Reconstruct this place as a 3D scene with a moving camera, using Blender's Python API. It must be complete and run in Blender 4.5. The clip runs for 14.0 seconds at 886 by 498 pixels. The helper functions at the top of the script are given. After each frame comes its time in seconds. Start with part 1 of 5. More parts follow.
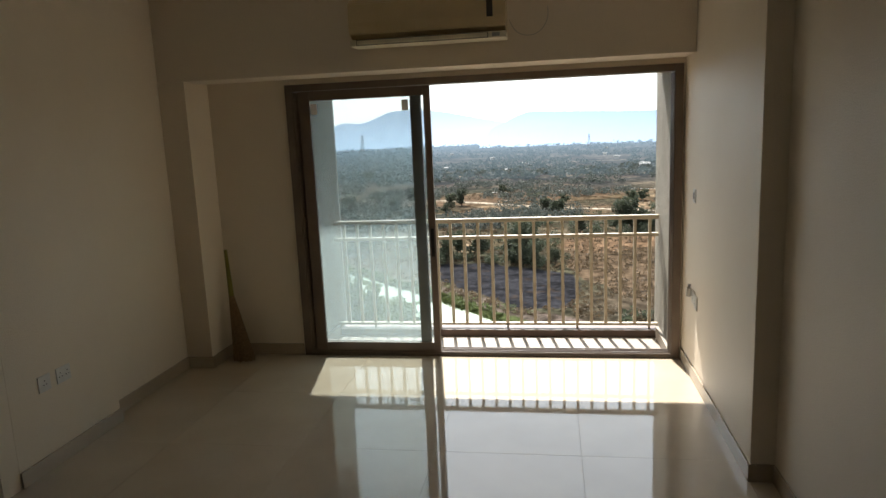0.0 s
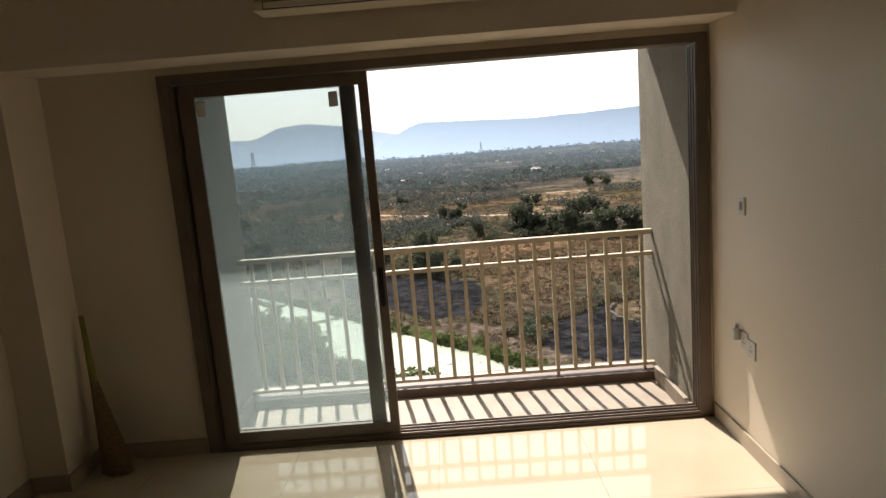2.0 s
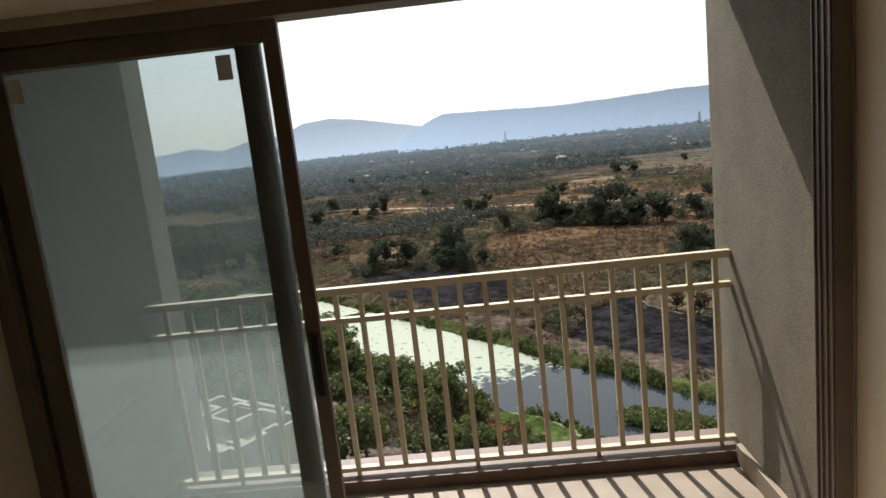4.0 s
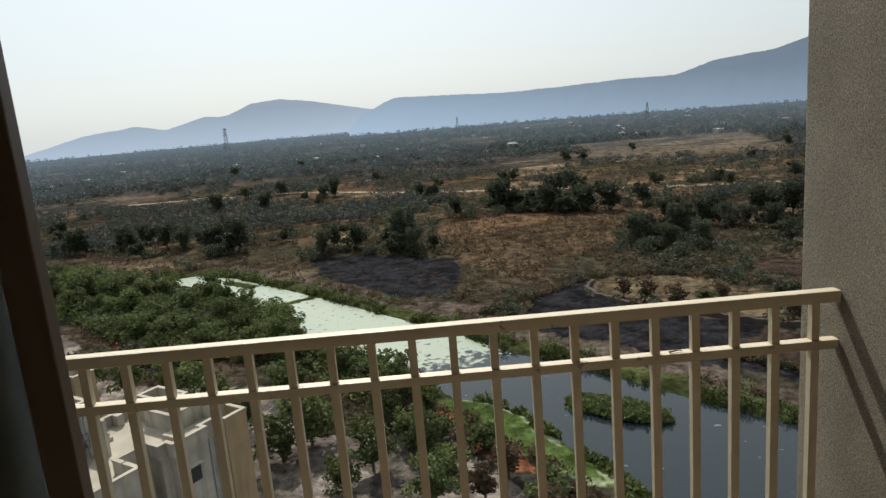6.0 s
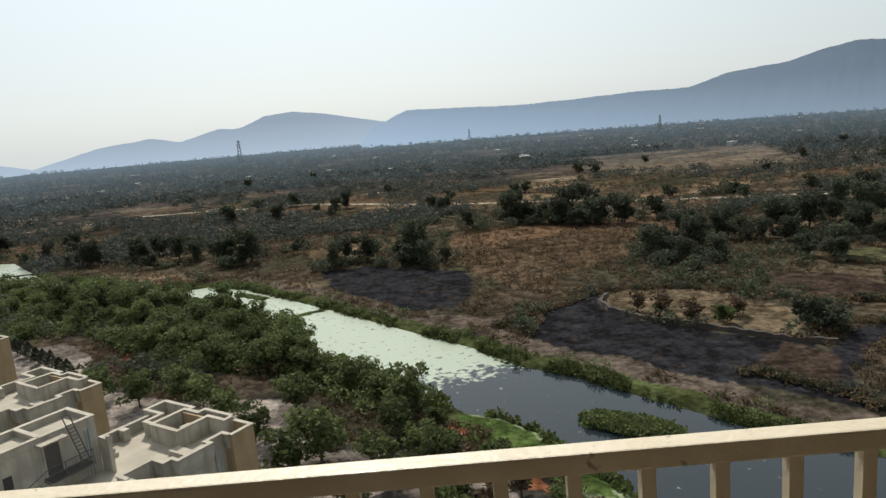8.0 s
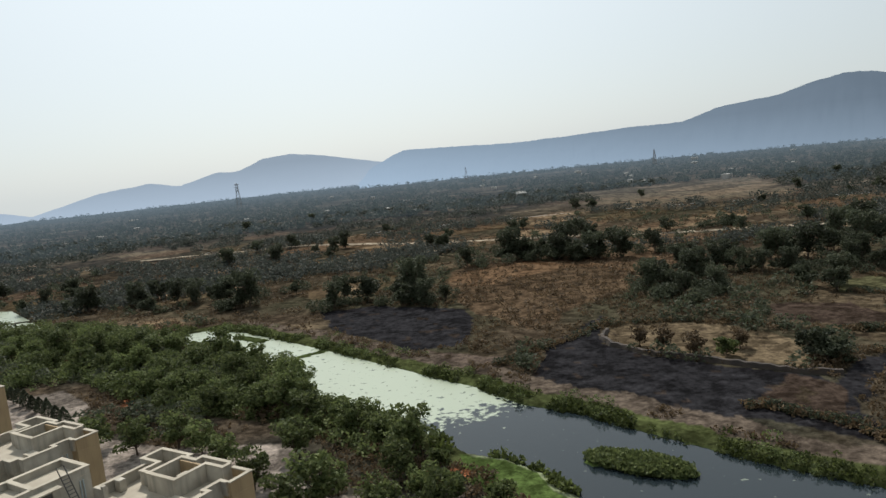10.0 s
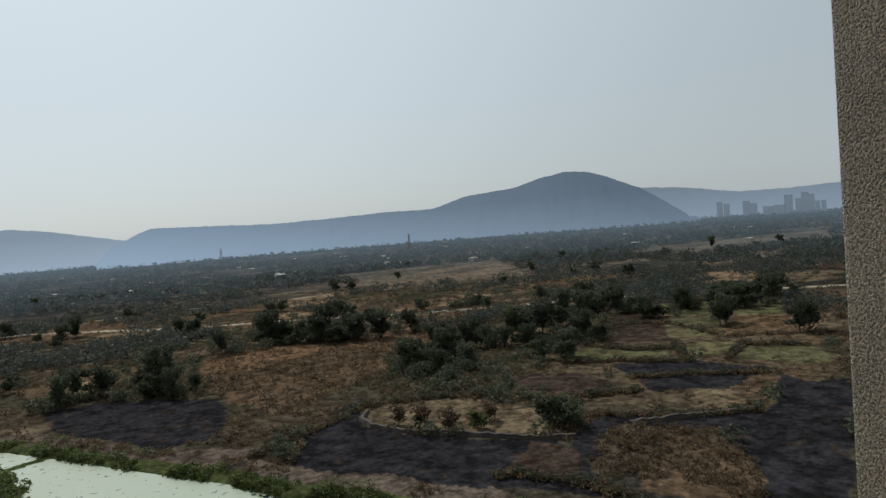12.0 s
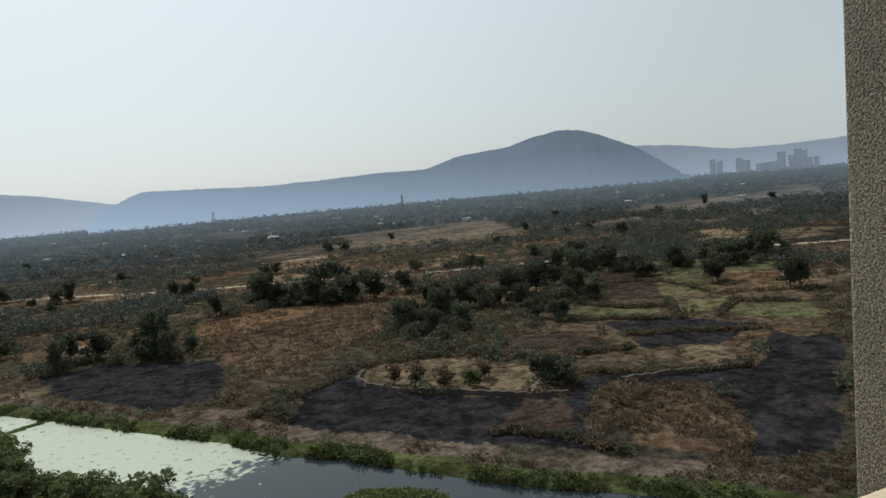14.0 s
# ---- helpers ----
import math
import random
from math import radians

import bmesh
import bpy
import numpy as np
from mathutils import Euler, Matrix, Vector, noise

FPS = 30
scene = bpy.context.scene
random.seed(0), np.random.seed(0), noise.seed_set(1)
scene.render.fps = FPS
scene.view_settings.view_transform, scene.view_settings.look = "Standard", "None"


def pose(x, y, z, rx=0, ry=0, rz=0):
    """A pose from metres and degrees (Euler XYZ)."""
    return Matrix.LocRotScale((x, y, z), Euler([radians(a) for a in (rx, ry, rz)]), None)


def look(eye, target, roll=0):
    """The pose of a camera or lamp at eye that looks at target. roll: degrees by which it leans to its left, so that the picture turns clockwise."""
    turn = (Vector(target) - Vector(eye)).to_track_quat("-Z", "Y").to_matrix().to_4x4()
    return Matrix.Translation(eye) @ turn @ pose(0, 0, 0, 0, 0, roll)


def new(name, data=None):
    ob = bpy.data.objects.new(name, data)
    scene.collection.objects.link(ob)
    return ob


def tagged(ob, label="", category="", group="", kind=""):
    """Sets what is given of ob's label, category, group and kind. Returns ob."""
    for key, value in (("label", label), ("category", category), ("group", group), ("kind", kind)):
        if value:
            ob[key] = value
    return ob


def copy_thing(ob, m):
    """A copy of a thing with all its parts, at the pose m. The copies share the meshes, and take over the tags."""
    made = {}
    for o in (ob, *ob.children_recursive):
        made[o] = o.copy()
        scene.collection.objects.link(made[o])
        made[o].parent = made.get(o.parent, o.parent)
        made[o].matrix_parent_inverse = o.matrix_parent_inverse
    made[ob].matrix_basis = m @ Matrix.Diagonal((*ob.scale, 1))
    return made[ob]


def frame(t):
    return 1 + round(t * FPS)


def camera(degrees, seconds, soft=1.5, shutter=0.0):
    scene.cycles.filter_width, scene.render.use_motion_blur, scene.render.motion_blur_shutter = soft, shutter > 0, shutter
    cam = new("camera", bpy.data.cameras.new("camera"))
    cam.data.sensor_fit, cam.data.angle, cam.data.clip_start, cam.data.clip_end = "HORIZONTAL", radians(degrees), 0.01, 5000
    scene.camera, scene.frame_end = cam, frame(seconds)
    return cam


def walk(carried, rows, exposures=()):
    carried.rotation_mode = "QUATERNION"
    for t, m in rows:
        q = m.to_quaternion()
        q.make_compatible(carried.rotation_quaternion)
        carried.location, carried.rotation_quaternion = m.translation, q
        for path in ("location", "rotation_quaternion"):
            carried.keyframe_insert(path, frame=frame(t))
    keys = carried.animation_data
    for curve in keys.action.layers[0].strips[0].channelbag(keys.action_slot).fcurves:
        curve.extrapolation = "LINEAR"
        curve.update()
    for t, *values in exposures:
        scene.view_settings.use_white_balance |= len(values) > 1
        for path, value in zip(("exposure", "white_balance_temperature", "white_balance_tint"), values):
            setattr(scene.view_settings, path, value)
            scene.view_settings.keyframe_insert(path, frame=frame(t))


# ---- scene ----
cam = camera(66.2, 14.0, shutter=0.0)
PATH = [
    (0, (-0.921, -5.102, 1.763), (-1.241, -3.158, 1.418), -2.5),
    (0.5, (-1.054, -4.813, 1.748), (-1.287, -2.846, 1.472), -3.3),
    (1, (-1.277, -4.494, 1.722), (-1.31, -2.512, 1.457), -1.8),
    (1.5, (-1.356, -4.171, 1.727), (-1.333, -2.204, 1.366), -5.4),
    (2, (-1.428, -3.739, 1.72), (-1.455, -1.766, 1.391), -4.6),
    (2.5, (-1.465, -3.364, 1.713), (-1.433, -1.383, 1.439), -4.8),
    (2.7, (-1.461, -3.228, 1.725), (-1.512, -1.249, 1.441), -8.1),
    (5, (-1.091, -1.568, 1.622), (-1.211, 0.396, 1.263), -4.4),
    (5.5, (-1.159, -1.244, 1.599), (-1.167, 0.726, 1.253), -3.8),
    (6, (-1.265, -0.937, 1.605), (-1.231, 1.021, 1.201), -4.8),
    (6.5, (-1.205, -0.765, 1.67), (-1.317, 1.209, 1.366), -5.0),
    (7, (-1.228, -0.43, 1.6), (-1.276, 1.534, 1.225), -4.5),
    (9.3, (-1.33, 0.2, 1.5), (-1.315, 2.169, 1.148), -4.8),
    (9.5, (-1.31, 0.223, 1.5), (-1.348, 2.191, 1.147), -6.1),
    (10, (-1.29, 0.24, 1.505), (-1.273, 2.223, 1.248), -5.9),
    (10.5, (-1.3, 0.265, 1.535), (-0.838, 2.192, 1.264), -7.3),
    (11, (-1.31, 0.314, 1.5), (-0.779, 2.215, 1.176), -4.3),
    (11.5, (-1.29, 0.368, 1.5), (-0.755, 2.279, 1.254), -4.4),
    (12, (-1.15, 0.397, 1.5), (-0.43, 2.261, 1.418), -4.5),
    (12.5, (-1.127, 0.397, 1.5), (-0.244, 2.188, 1.395), -4.9),
    (13, (-1.168, 0.397, 1.5), (-0.421, 2.247, 1.349), -3.8),
    (13.5, (-1.156, 0.397, 1.5), (-0.287, 2.195, 1.381), -4.0),
    (14, (-1.184, 0.397, 1.5), (-0.458, 2.25, 1.301), -5.1),
]
walk(cam, [(t, look(eye, target, roll)) for t, eye, target, roll in PATH],
     exposures=((0, 1.62, 6250, 10), (1.0, 1.38, 6750, 13), (2.0, 1.12, 6850, 14), (2.7, 1.08, 6850, 14), (5.0, 0.25, 6450, 10), (7.0, 0.15, 6450, 9), (9.5, 0.15, 6450, 9), (10.0, 0.08, 6420, 9), (10.5, -0.03, 6350, 9), (11.0, 0.15, 6420, 9), (11.5, 0.12, 6380, 8), (12.0, -0.30, 6250, 8), (13.0, -0.22, 6300, 8), (14.0, -0.06, 6350, 8)))

# ---- world and sun ----
SUN_AZ = math.atan2(-0.18, 1.0)
SUN_EL = radians(48)
world = bpy.data.worlds.new("sky")
scene.world = world
world.use_nodes = True
wn = world.node_tree.nodes
sky = wn.new("ShaderNodeTexSky")
sky.sky_type = "NISHITA"
sky.sun_disc = False
sky.sun_elevation = SUN_EL
sky.sun_rotation = SUN_AZ
sky.altitude = 100
sky.air_density = 1.0
sky.dust_density = 2.0
sky.ozone_density = 1.0
wn["Background"].inputs["Strength"].default_value = 0.100
sky_soft = wn.new("ShaderNodeMix")
sky_soft.data_type = "RGBA"
sky_soft.inputs["Factor"].default_value = 0.80
sky_soft.inputs["B"].default_value = (6.9, 7.5, 7.65, 1)
world.node_tree.links.new(sky.outputs[0], sky_soft.inputs["A"])
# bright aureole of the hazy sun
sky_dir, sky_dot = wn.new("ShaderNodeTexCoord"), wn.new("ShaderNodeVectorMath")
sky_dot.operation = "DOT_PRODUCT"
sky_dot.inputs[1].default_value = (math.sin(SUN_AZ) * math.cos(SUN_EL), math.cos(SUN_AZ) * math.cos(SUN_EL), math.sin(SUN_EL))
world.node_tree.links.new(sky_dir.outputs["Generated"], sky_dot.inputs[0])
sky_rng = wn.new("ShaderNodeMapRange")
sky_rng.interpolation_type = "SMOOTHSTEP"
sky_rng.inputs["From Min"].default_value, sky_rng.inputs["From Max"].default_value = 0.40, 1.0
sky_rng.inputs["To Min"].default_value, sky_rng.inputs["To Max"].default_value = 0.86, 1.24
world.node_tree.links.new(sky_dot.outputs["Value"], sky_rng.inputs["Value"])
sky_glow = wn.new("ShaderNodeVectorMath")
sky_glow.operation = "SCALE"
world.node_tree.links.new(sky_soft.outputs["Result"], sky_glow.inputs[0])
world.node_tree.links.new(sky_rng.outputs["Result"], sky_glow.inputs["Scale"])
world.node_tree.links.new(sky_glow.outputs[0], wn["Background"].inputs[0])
sun = new("sun", bpy.data.lights.new("sun", "SUN"))
sun.data.energy = 4.0
sun.data.angle = radians(0.6)
sun.data.color = (1.0, 0.95, 0.87)
toward = Vector((math.sin(SUN_AZ) * math.cos(SUN_EL), math.cos(SUN_AZ) * math.cos(SUN_EL), math.sin(SUN_EL)))
sun.matrix_world = look(toward * 60, (0, 0, 0))


# ---- materials ----
def mat(name, base, other=None, scale=6.0, rough=0.6, bump=0.0, bump_scale=60.0, metal=0.0, spec=0.5, fine=None):
    """Plain surface: two colours mixed by coarse and fine noise, and a bump."""
    m = bpy.data.materials.new(name)
    m.use_nodes = True
    n, l = m.node_tree.nodes, m.node_tree.links
    p = n["Principled BSDF"]
    tc = n.new("ShaderNodeTexCoord")
    a = n.new("ShaderNodeTexNoise")
    a.inputs["Scale"].default_value = scale
    a.inputs["Detail"].default_value = 5
    l.new(tc.outputs["Object"], a.inputs["Vector"])
    ramp = n.new("ShaderNodeValToRGB")
    other = other or tuple(c * 0.86 for c in base)
    ramp.color_ramp.elements[0].position, ramp.color_ramp.elements[1].position = 0.35, 0.65
    ramp.color_ramp.elements[0].color = (*base, 1)
    ramp.color_ramp.elements[1].color = (*other, 1)
    l.new(a.outputs["Fac"], ramp.inputs["Fac"])
    l.new(ramp.outputs["Color"], p.inputs["Base Color"])
    rr = n.new("ShaderNodeMapRange")
    rr.inputs["To Min"].default_value, rr.inputs["To Max"].default_value = rough * 0.85, min(1.0, rough * 1.15)
    l.new(a.outputs["Fac"], rr.inputs["Value"])
    l.new(rr.outputs["Result"], p.inputs["Roughness"])
    p.inputs["Metallic"].default_value = metal
    p.inputs["Specular IOR Level"].default_value = spec
    if bump:
        b = n.new("ShaderNodeTexNoise")
        b.inputs["Scale"].default_value = bump_scale
        b.inputs["Detail"].default_value = 4
        l.new(tc.outputs["Object"], b.inputs["Vector"])
        bp = n.new("ShaderNodeBump")
        bp.inputs["Strength"].default_value = min(1.0, bump)
        bp.inputs["Distance"].default_value = 0.01
        l.new(b.outputs["Fac"], bp.inputs["Height"])
        l.new(bp.outputs["Normal"], p.inputs["Normal"])
    return m


M_WALL = mat("cream_paint", (0.78, 0.69, 0.555), (0.75, 0.655, 0.525), 1.3, 0.55, 0.25, 140)
M_CEIL = mat("white_paint", (0.80, 0.78, 0.72), None, 1.0, 0.7, 0.1, 90)
M_TILE = mat("vitrified_tile", (0.53, 0.445, 0.335), (0.49, 0.41, 0.305), 2.2, 0.035, 0.014, 4, spec=0.7)
M_GROUT = mat("grout", (0.40, 0.34, 0.26), None, 8, 0.8)
M_SKIRT = mat("skirting_tile", (0.45, 0.37, 0.27), (0.40, 0.33, 0.24), 3, 0.25)
M_FRAME = mat("bronze_aluminium", (0.175, 0.135, 0.105), (0.145, 0.112, 0.088), 5, 0.42, 0.05, 200, metal=0.1)
M_BLACK = mat("black_plastic", (0.015, 0.015, 0.015), None, 20, 0.4)
M_RAIL = mat("cream_enamel", (0.62, 0.54, 0.40), (0.56, 0.48, 0.34), 9, 0.42, 0.25, 60)
_n, _l = M_RAIL.node_tree.nodes, M_RAIL.node_tree.links
_t, _v, _r, _m = _n.new("ShaderNodeTexCoord"), _n.new("ShaderNodeTexNoise"), _n.new("ShaderNodeMapRange"), _n.new("ShaderNodeMix")
_v.inputs["Scale"].default_value, _v.inputs["Detail"].default_value = 22, 3
_l.new(_t.outputs["Object"], _v.inputs["Vector"])
_r.inputs["From Min"].default_value, _r.inputs["From Max"].default_value = 0.68, 0.72
_l.new(_v.outputs["Fac"], _r.inputs["Value"])
_m.data_type = "RGBA"
_m.inputs["B"].default_value = (0.30, 0.26, 0.19, 1)
_l.new(_n["Principled BSDF"].inputs["Base Color"].links[0].from_socket, _m.inputs["A"])
_l.new(_r.outputs["Result"], _m.inputs["Factor"])
_l.new(_m.outputs["Result"], _n["Principled BSDF"].inputs["Base Color"])
M_BALC = mat("balcony_tile", (0.30, 0.245, 0.185), (0.25, 0.20, 0.15), 5, 0.55, 0.2, 90)
M_KERB = mat("kerb_tile", (0.16, 0.10, 0.075), (0.12, 0.08, 0.06), 8, 0.5, 0.2, 60)
M_AC = mat("yellowed_plastic", (0.60, 0.48, 0.28), (0.54, 0.43, 0.25), 2.5, 0.4)
M_ACL = mat("ivory_plastic", (0.74, 0.67, 0.50), None, 4, 0.35)
M_SWITCH = mat("switch_plastic", (0.72, 0.70, 0.66), None, 10, 0.3)
M_GREY = mat("grey_plastic", (0.30, 0.29, 0.28), None, 10, 0.4)
M_STRAW = mat("straw", (0.30, 0.20, 0.10), (0.19, 0.12, 0.06), 60, 0.8, 0.6, 200)
M_STRAW2 = mat("broom_binding", (0.25, 0.24, 0.05), None, 20, 0.6)
M_CONC = mat("concrete", (0.42, 0.38, 0.31), (0.33, 0.30, 0.25), 0.6, 0.85, 0.6, 6)
M_BWALL = mat("render_white", (0.40, 0.365, 0.30), (0.27, 0.245, 0.20), 0.7, 0.8, 0.3, 3)
M_BOCHRE = mat("render_ochre", (0.33, 0.24, 0.13), (0.28, 0.20, 0.11), 0.4, 0.8, 0.3, 3)
M_ROOF = mat("roof_screed", (0.37, 0.33, 0.26), (0.29, 0.255, 0.20), 0.5, 0.85, 0.4, 4)
M_DARKIN = mat("dark_opening", (0.03, 0.03, 0.03), None, 3, 0.6)
M_BARK = mat("bark", (0.10, 0.07, 0.05), (0.06, 0.045, 0.03), 3, 0.9, 0.5, 12)
M_EARTH = mat("bund_earth", (0.055, 0.040, 0.030), (0.030, 0.024, 0.020), 0.4, 0.95, 0.8, 3)
M_STEEL = mat("lattice_steel", (0.2, 0.2, 0.2), None, 3, 0.6)


def plaster():
    m = mat("textured_plaster", (0.50, 0.44, 0.33), (0.43, 0.375, 0.28), 4.0, 0.9)
    n, l = m.node_tree.nodes, m.node_tree.links
    p = n["Principled BSDF"]
    tc = n.new("ShaderNodeTexCoord")
    mp = n.new("ShaderNodeMapping")
    mp.inputs["Scale"].default_value = (1, 1, 0.9)
    l.new(tc.outputs["Object"], mp.inputs["Vector"])
    v = n.new("ShaderNodeTexNoise")
    v.inputs["Scale"].default_value = 205
    v.inputs["Detail"].default_value = 3
    v.inputs["Roughness"].default_value = 0.62
    l.new(mp.outputs[0], v.inputs["Vector"])
    st = n.new("ShaderNodeMapRange")
    st.inputs["From Min"].default_value, st.inputs["From Max"].default_value = 0.37, 0.63
    l.new(v.outputs["Fac"], st.inputs["Value"])
    bp = n.new("ShaderNodeBump")
    bp.inputs["Strength"].default_value = 1.0
    bp.inputs["Distance"].default_value = 0.022
    l.new(st.outputs["Result"], bp.inputs["Height"])
    l.new(bp.outputs["Normal"], p.inputs["Normal"])
    # colour follows bump height: darker pits, paler crests of the rough coat
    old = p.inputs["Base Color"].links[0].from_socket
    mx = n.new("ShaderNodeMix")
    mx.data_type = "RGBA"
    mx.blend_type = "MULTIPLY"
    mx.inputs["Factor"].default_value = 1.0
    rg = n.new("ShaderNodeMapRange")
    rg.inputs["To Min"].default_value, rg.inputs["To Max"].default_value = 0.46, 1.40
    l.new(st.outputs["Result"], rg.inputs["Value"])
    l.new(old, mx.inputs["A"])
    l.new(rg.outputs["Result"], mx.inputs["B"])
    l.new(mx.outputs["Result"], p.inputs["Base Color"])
    return m


M_PLASTER = plaster()


def weather(m, stain, amount):
    """Rain streaks down a painted wall."""
    n, l = m.node_tree.nodes, m.node_tree.links
    p = n["Principled BSDF"]
    tc, mp, a, r, x = n.new("ShaderNodeTexCoord"), n.new("ShaderNodeMapping"), n.new("ShaderNodeTexNoise"), n.new("ShaderNodeMapRange"), n.new("ShaderNodeMix")
    mp.inputs["Scale"].default_value = (1.6, 1.6, 0.12)
    a.inputs["Scale"].default_value, a.inputs["Detail"].default_value, a.inputs["Roughness"].default_value = 1.0, 5, 0.65
    l.new(tc.outputs["Object"], mp.inputs["Vector"])
    l.new(mp.outputs[0], a.inputs["Vector"])
    r.inputs["From Min"].default_value, r.inputs["From Max"].default_value, r.inputs["To Max"].default_value = 0.48, 0.66, amount
    l.new(a.outputs["Fac"], r.inputs["Value"])
    x.data_type = "RGBA"
    x.inputs["B"].default_value = (*stain, 1)
    l.new(p.inputs["Base Color"].links[0].from_socket, x.inputs["A"])
    l.new(r.outputs["Result"], x.inputs["Factor"])
    l.new(x.outputs["Result"], p.inputs["Base Color"])


weather(M_BWALL, (0.17, 0.165, 0.14), 0.6)
weather(M_BOCHRE, (0.17, 0.12, 0.07), 0.5)


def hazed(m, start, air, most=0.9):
    """Aerial haze painted on a far backdrop as emission, by distance from the house."""
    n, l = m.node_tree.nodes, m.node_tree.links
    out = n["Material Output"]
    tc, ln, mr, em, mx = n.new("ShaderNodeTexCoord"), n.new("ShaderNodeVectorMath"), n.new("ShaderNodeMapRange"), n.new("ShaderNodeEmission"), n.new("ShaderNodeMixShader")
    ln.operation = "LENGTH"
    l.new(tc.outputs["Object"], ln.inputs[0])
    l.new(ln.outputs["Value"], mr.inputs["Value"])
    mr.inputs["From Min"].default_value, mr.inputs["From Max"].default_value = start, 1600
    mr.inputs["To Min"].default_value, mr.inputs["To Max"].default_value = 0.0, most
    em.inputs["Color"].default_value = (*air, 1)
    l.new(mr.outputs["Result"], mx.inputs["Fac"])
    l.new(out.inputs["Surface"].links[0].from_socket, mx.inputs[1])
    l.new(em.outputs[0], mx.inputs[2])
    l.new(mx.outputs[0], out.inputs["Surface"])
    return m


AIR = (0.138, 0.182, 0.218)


def leaves(name, base, other):
    """Leaf colour that differs from clump to clump."""
    m = bpy.data.materials.new(name)
    m.use_nodes = True
    n, l = m.node_tree.nodes, m.node_tree.links
    p = n["Principled BSDF"]
    g = n.new("ShaderNodeNewGeometry")
    mix = n.new("ShaderNodeMix")
    mix.data_type = "RGBA"
    mix.inputs["A"].default_value = (*base, 1)
    mix.inputs["B"].default_value = (*other, 1)
    l.new(g.outputs["Random Per Island"], mix.inputs["Factor"])
    oi = n.new("ShaderNodeObjectInfo")
    hs = n.new("ShaderNodeHueSaturation")
    mr = n.new("ShaderNodeMapRange")
    mr.inputs["To Min"].default_value, mr.inputs["To Max"].default_value = 0.7, 1.3
    l.new(oi.outputs["Random"], mr.inputs["Value"])
    l.new(mr.outputs["Result"], hs.inputs["Value"])
    l.new(mix.outputs["Result"], hs.inputs["Color"])
    l.new(hs.outputs["Color"], p.inputs["Base Color"])
    p.inputs["Roughness"].default_value = 0.7
    p.inputs["Specular IOR Level"].default_value = 0.2
    tl = n.new("ShaderNodeBsdfTranslucent")
    l.new(hs.outputs["Color"], tl.inputs["Color"])
    ms = n.new("ShaderNodeMixShader")
    ms.inputs["Fac"].default_value = 0.4
    l.new(p.outputs[0], ms.inputs[1])
    l.new(tl.outputs[0], ms.inputs[2])
    l.new(ms.outputs[0], n["Material Output"].inputs["Surface"])
    return m


M_LEAF = leaves("leaf_green", (0.040, 0.056, 0.020), (0.140, 0.165, 0.060))
M_LEAFD = leaves("leaf_dark", (0.030, 0.037, 0.022), (0.074, 0.083, 0.050))
M_LEAFB = leaves("leaf_dry", (0.060, 0.042, 0.025), (0.10, 0.070, 0.040))
# far trees: haze put into a paler, greyer leaf colour
M_LEAFG = leaves("leaf_grey_green", (0.046, 0.054, 0.046), (0.080, 0.088, 0.074))
M_HAZE = leaves("hazy_woods", (0.035, 0.045, 0.035), (0.060, 0.068, 0.050))
# horizon woods get the same emissive haze from 330 m outwards
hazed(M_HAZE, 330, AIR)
M_REED = leaves("reed_green", (0.036, 0.046, 0.018), (0.11, 0.135, 0.036))
M_DRY = leaves("dry_grass", (0.065, 0.044, 0.026), (0.15, 0.105, 0.058))


def glass():
    m = bpy.data.materials.new("tinted_glass")
    m.use_nodes = True
    n, l = m.node_tree.nodes, m.node_tree.links
    n.remove(n["Principled BSDF"])
    out = n["Material Output"]
    tr = n.new("ShaderNodeBsdfTransparent")
    tr.inputs["Color"].default_value = (0.90, 0.925, 0.925, 1)
    gl = n.new("ShaderNodeBsdfGlossy")
    gl.inputs["Roughness"].default_value = 0.02
    gl.inputs["Color"].default_value = (0.8, 0.9, 0.88, 1)
    df = n.new("ShaderNodeBsdfTranslucent")
    df.inputs["Color"].default_value = (0.70, 0.80, 0.80, 1)
    lw = n.new("ShaderNodeLayerWeight")
    lw.inputs["Blend"].default_value = 0.25
    fr = n.new("ShaderNodeMapRange")
    fr.inputs["To Min"].default_value, fr.inputs["To Max"].default_value = 0.025, 0.35
    l.new(lw.outputs["Facing"], fr.inputs["Value"])
    a = n.new("ShaderNodeMixShader")
    a.inputs["Fac"].default_value = 0.075
    b = n.new("ShaderNodeMixShader")
    l.new(tr.outputs[0], a.inputs[1])
    l.new(df.outputs[0], a.inputs[2])
    l.new(fr.outputs[0], b.inputs["Fac"])
    l.new(a.outputs[0], b.inputs[1])
    l.new(gl.outputs[0], b.inputs[2])
    l.new(b.outputs[0], out.inputs["Surface"])
    return m


M_GLASS = glass()


# ---- mesh helpers ----
def box(bm, x0, x1, y0, y1, z0, z1, bevel=0.0):
    vs = [bm.verts.new((x, y, z)) for z in (z0, z1) for x, y in ((x0, y0), (x1, y0), (x1, y1), (x0, y1))]
    fs = [(3, 2, 1, 0), (4, 5, 6, 7), (0, 1, 5, 4), (1, 2, 6, 5), (2, 3, 7, 6), (3, 0, 4, 7)]
    faces = [bm.faces.new([vs[i] for i in f]) for f in fs]
    if bevel:
        es = {e for f in faces for e in f.edges}
        bmesh.ops.bevel(bm, geom=list(es), offset=bevel, segments=2, affect="EDGES", profile=0.6)


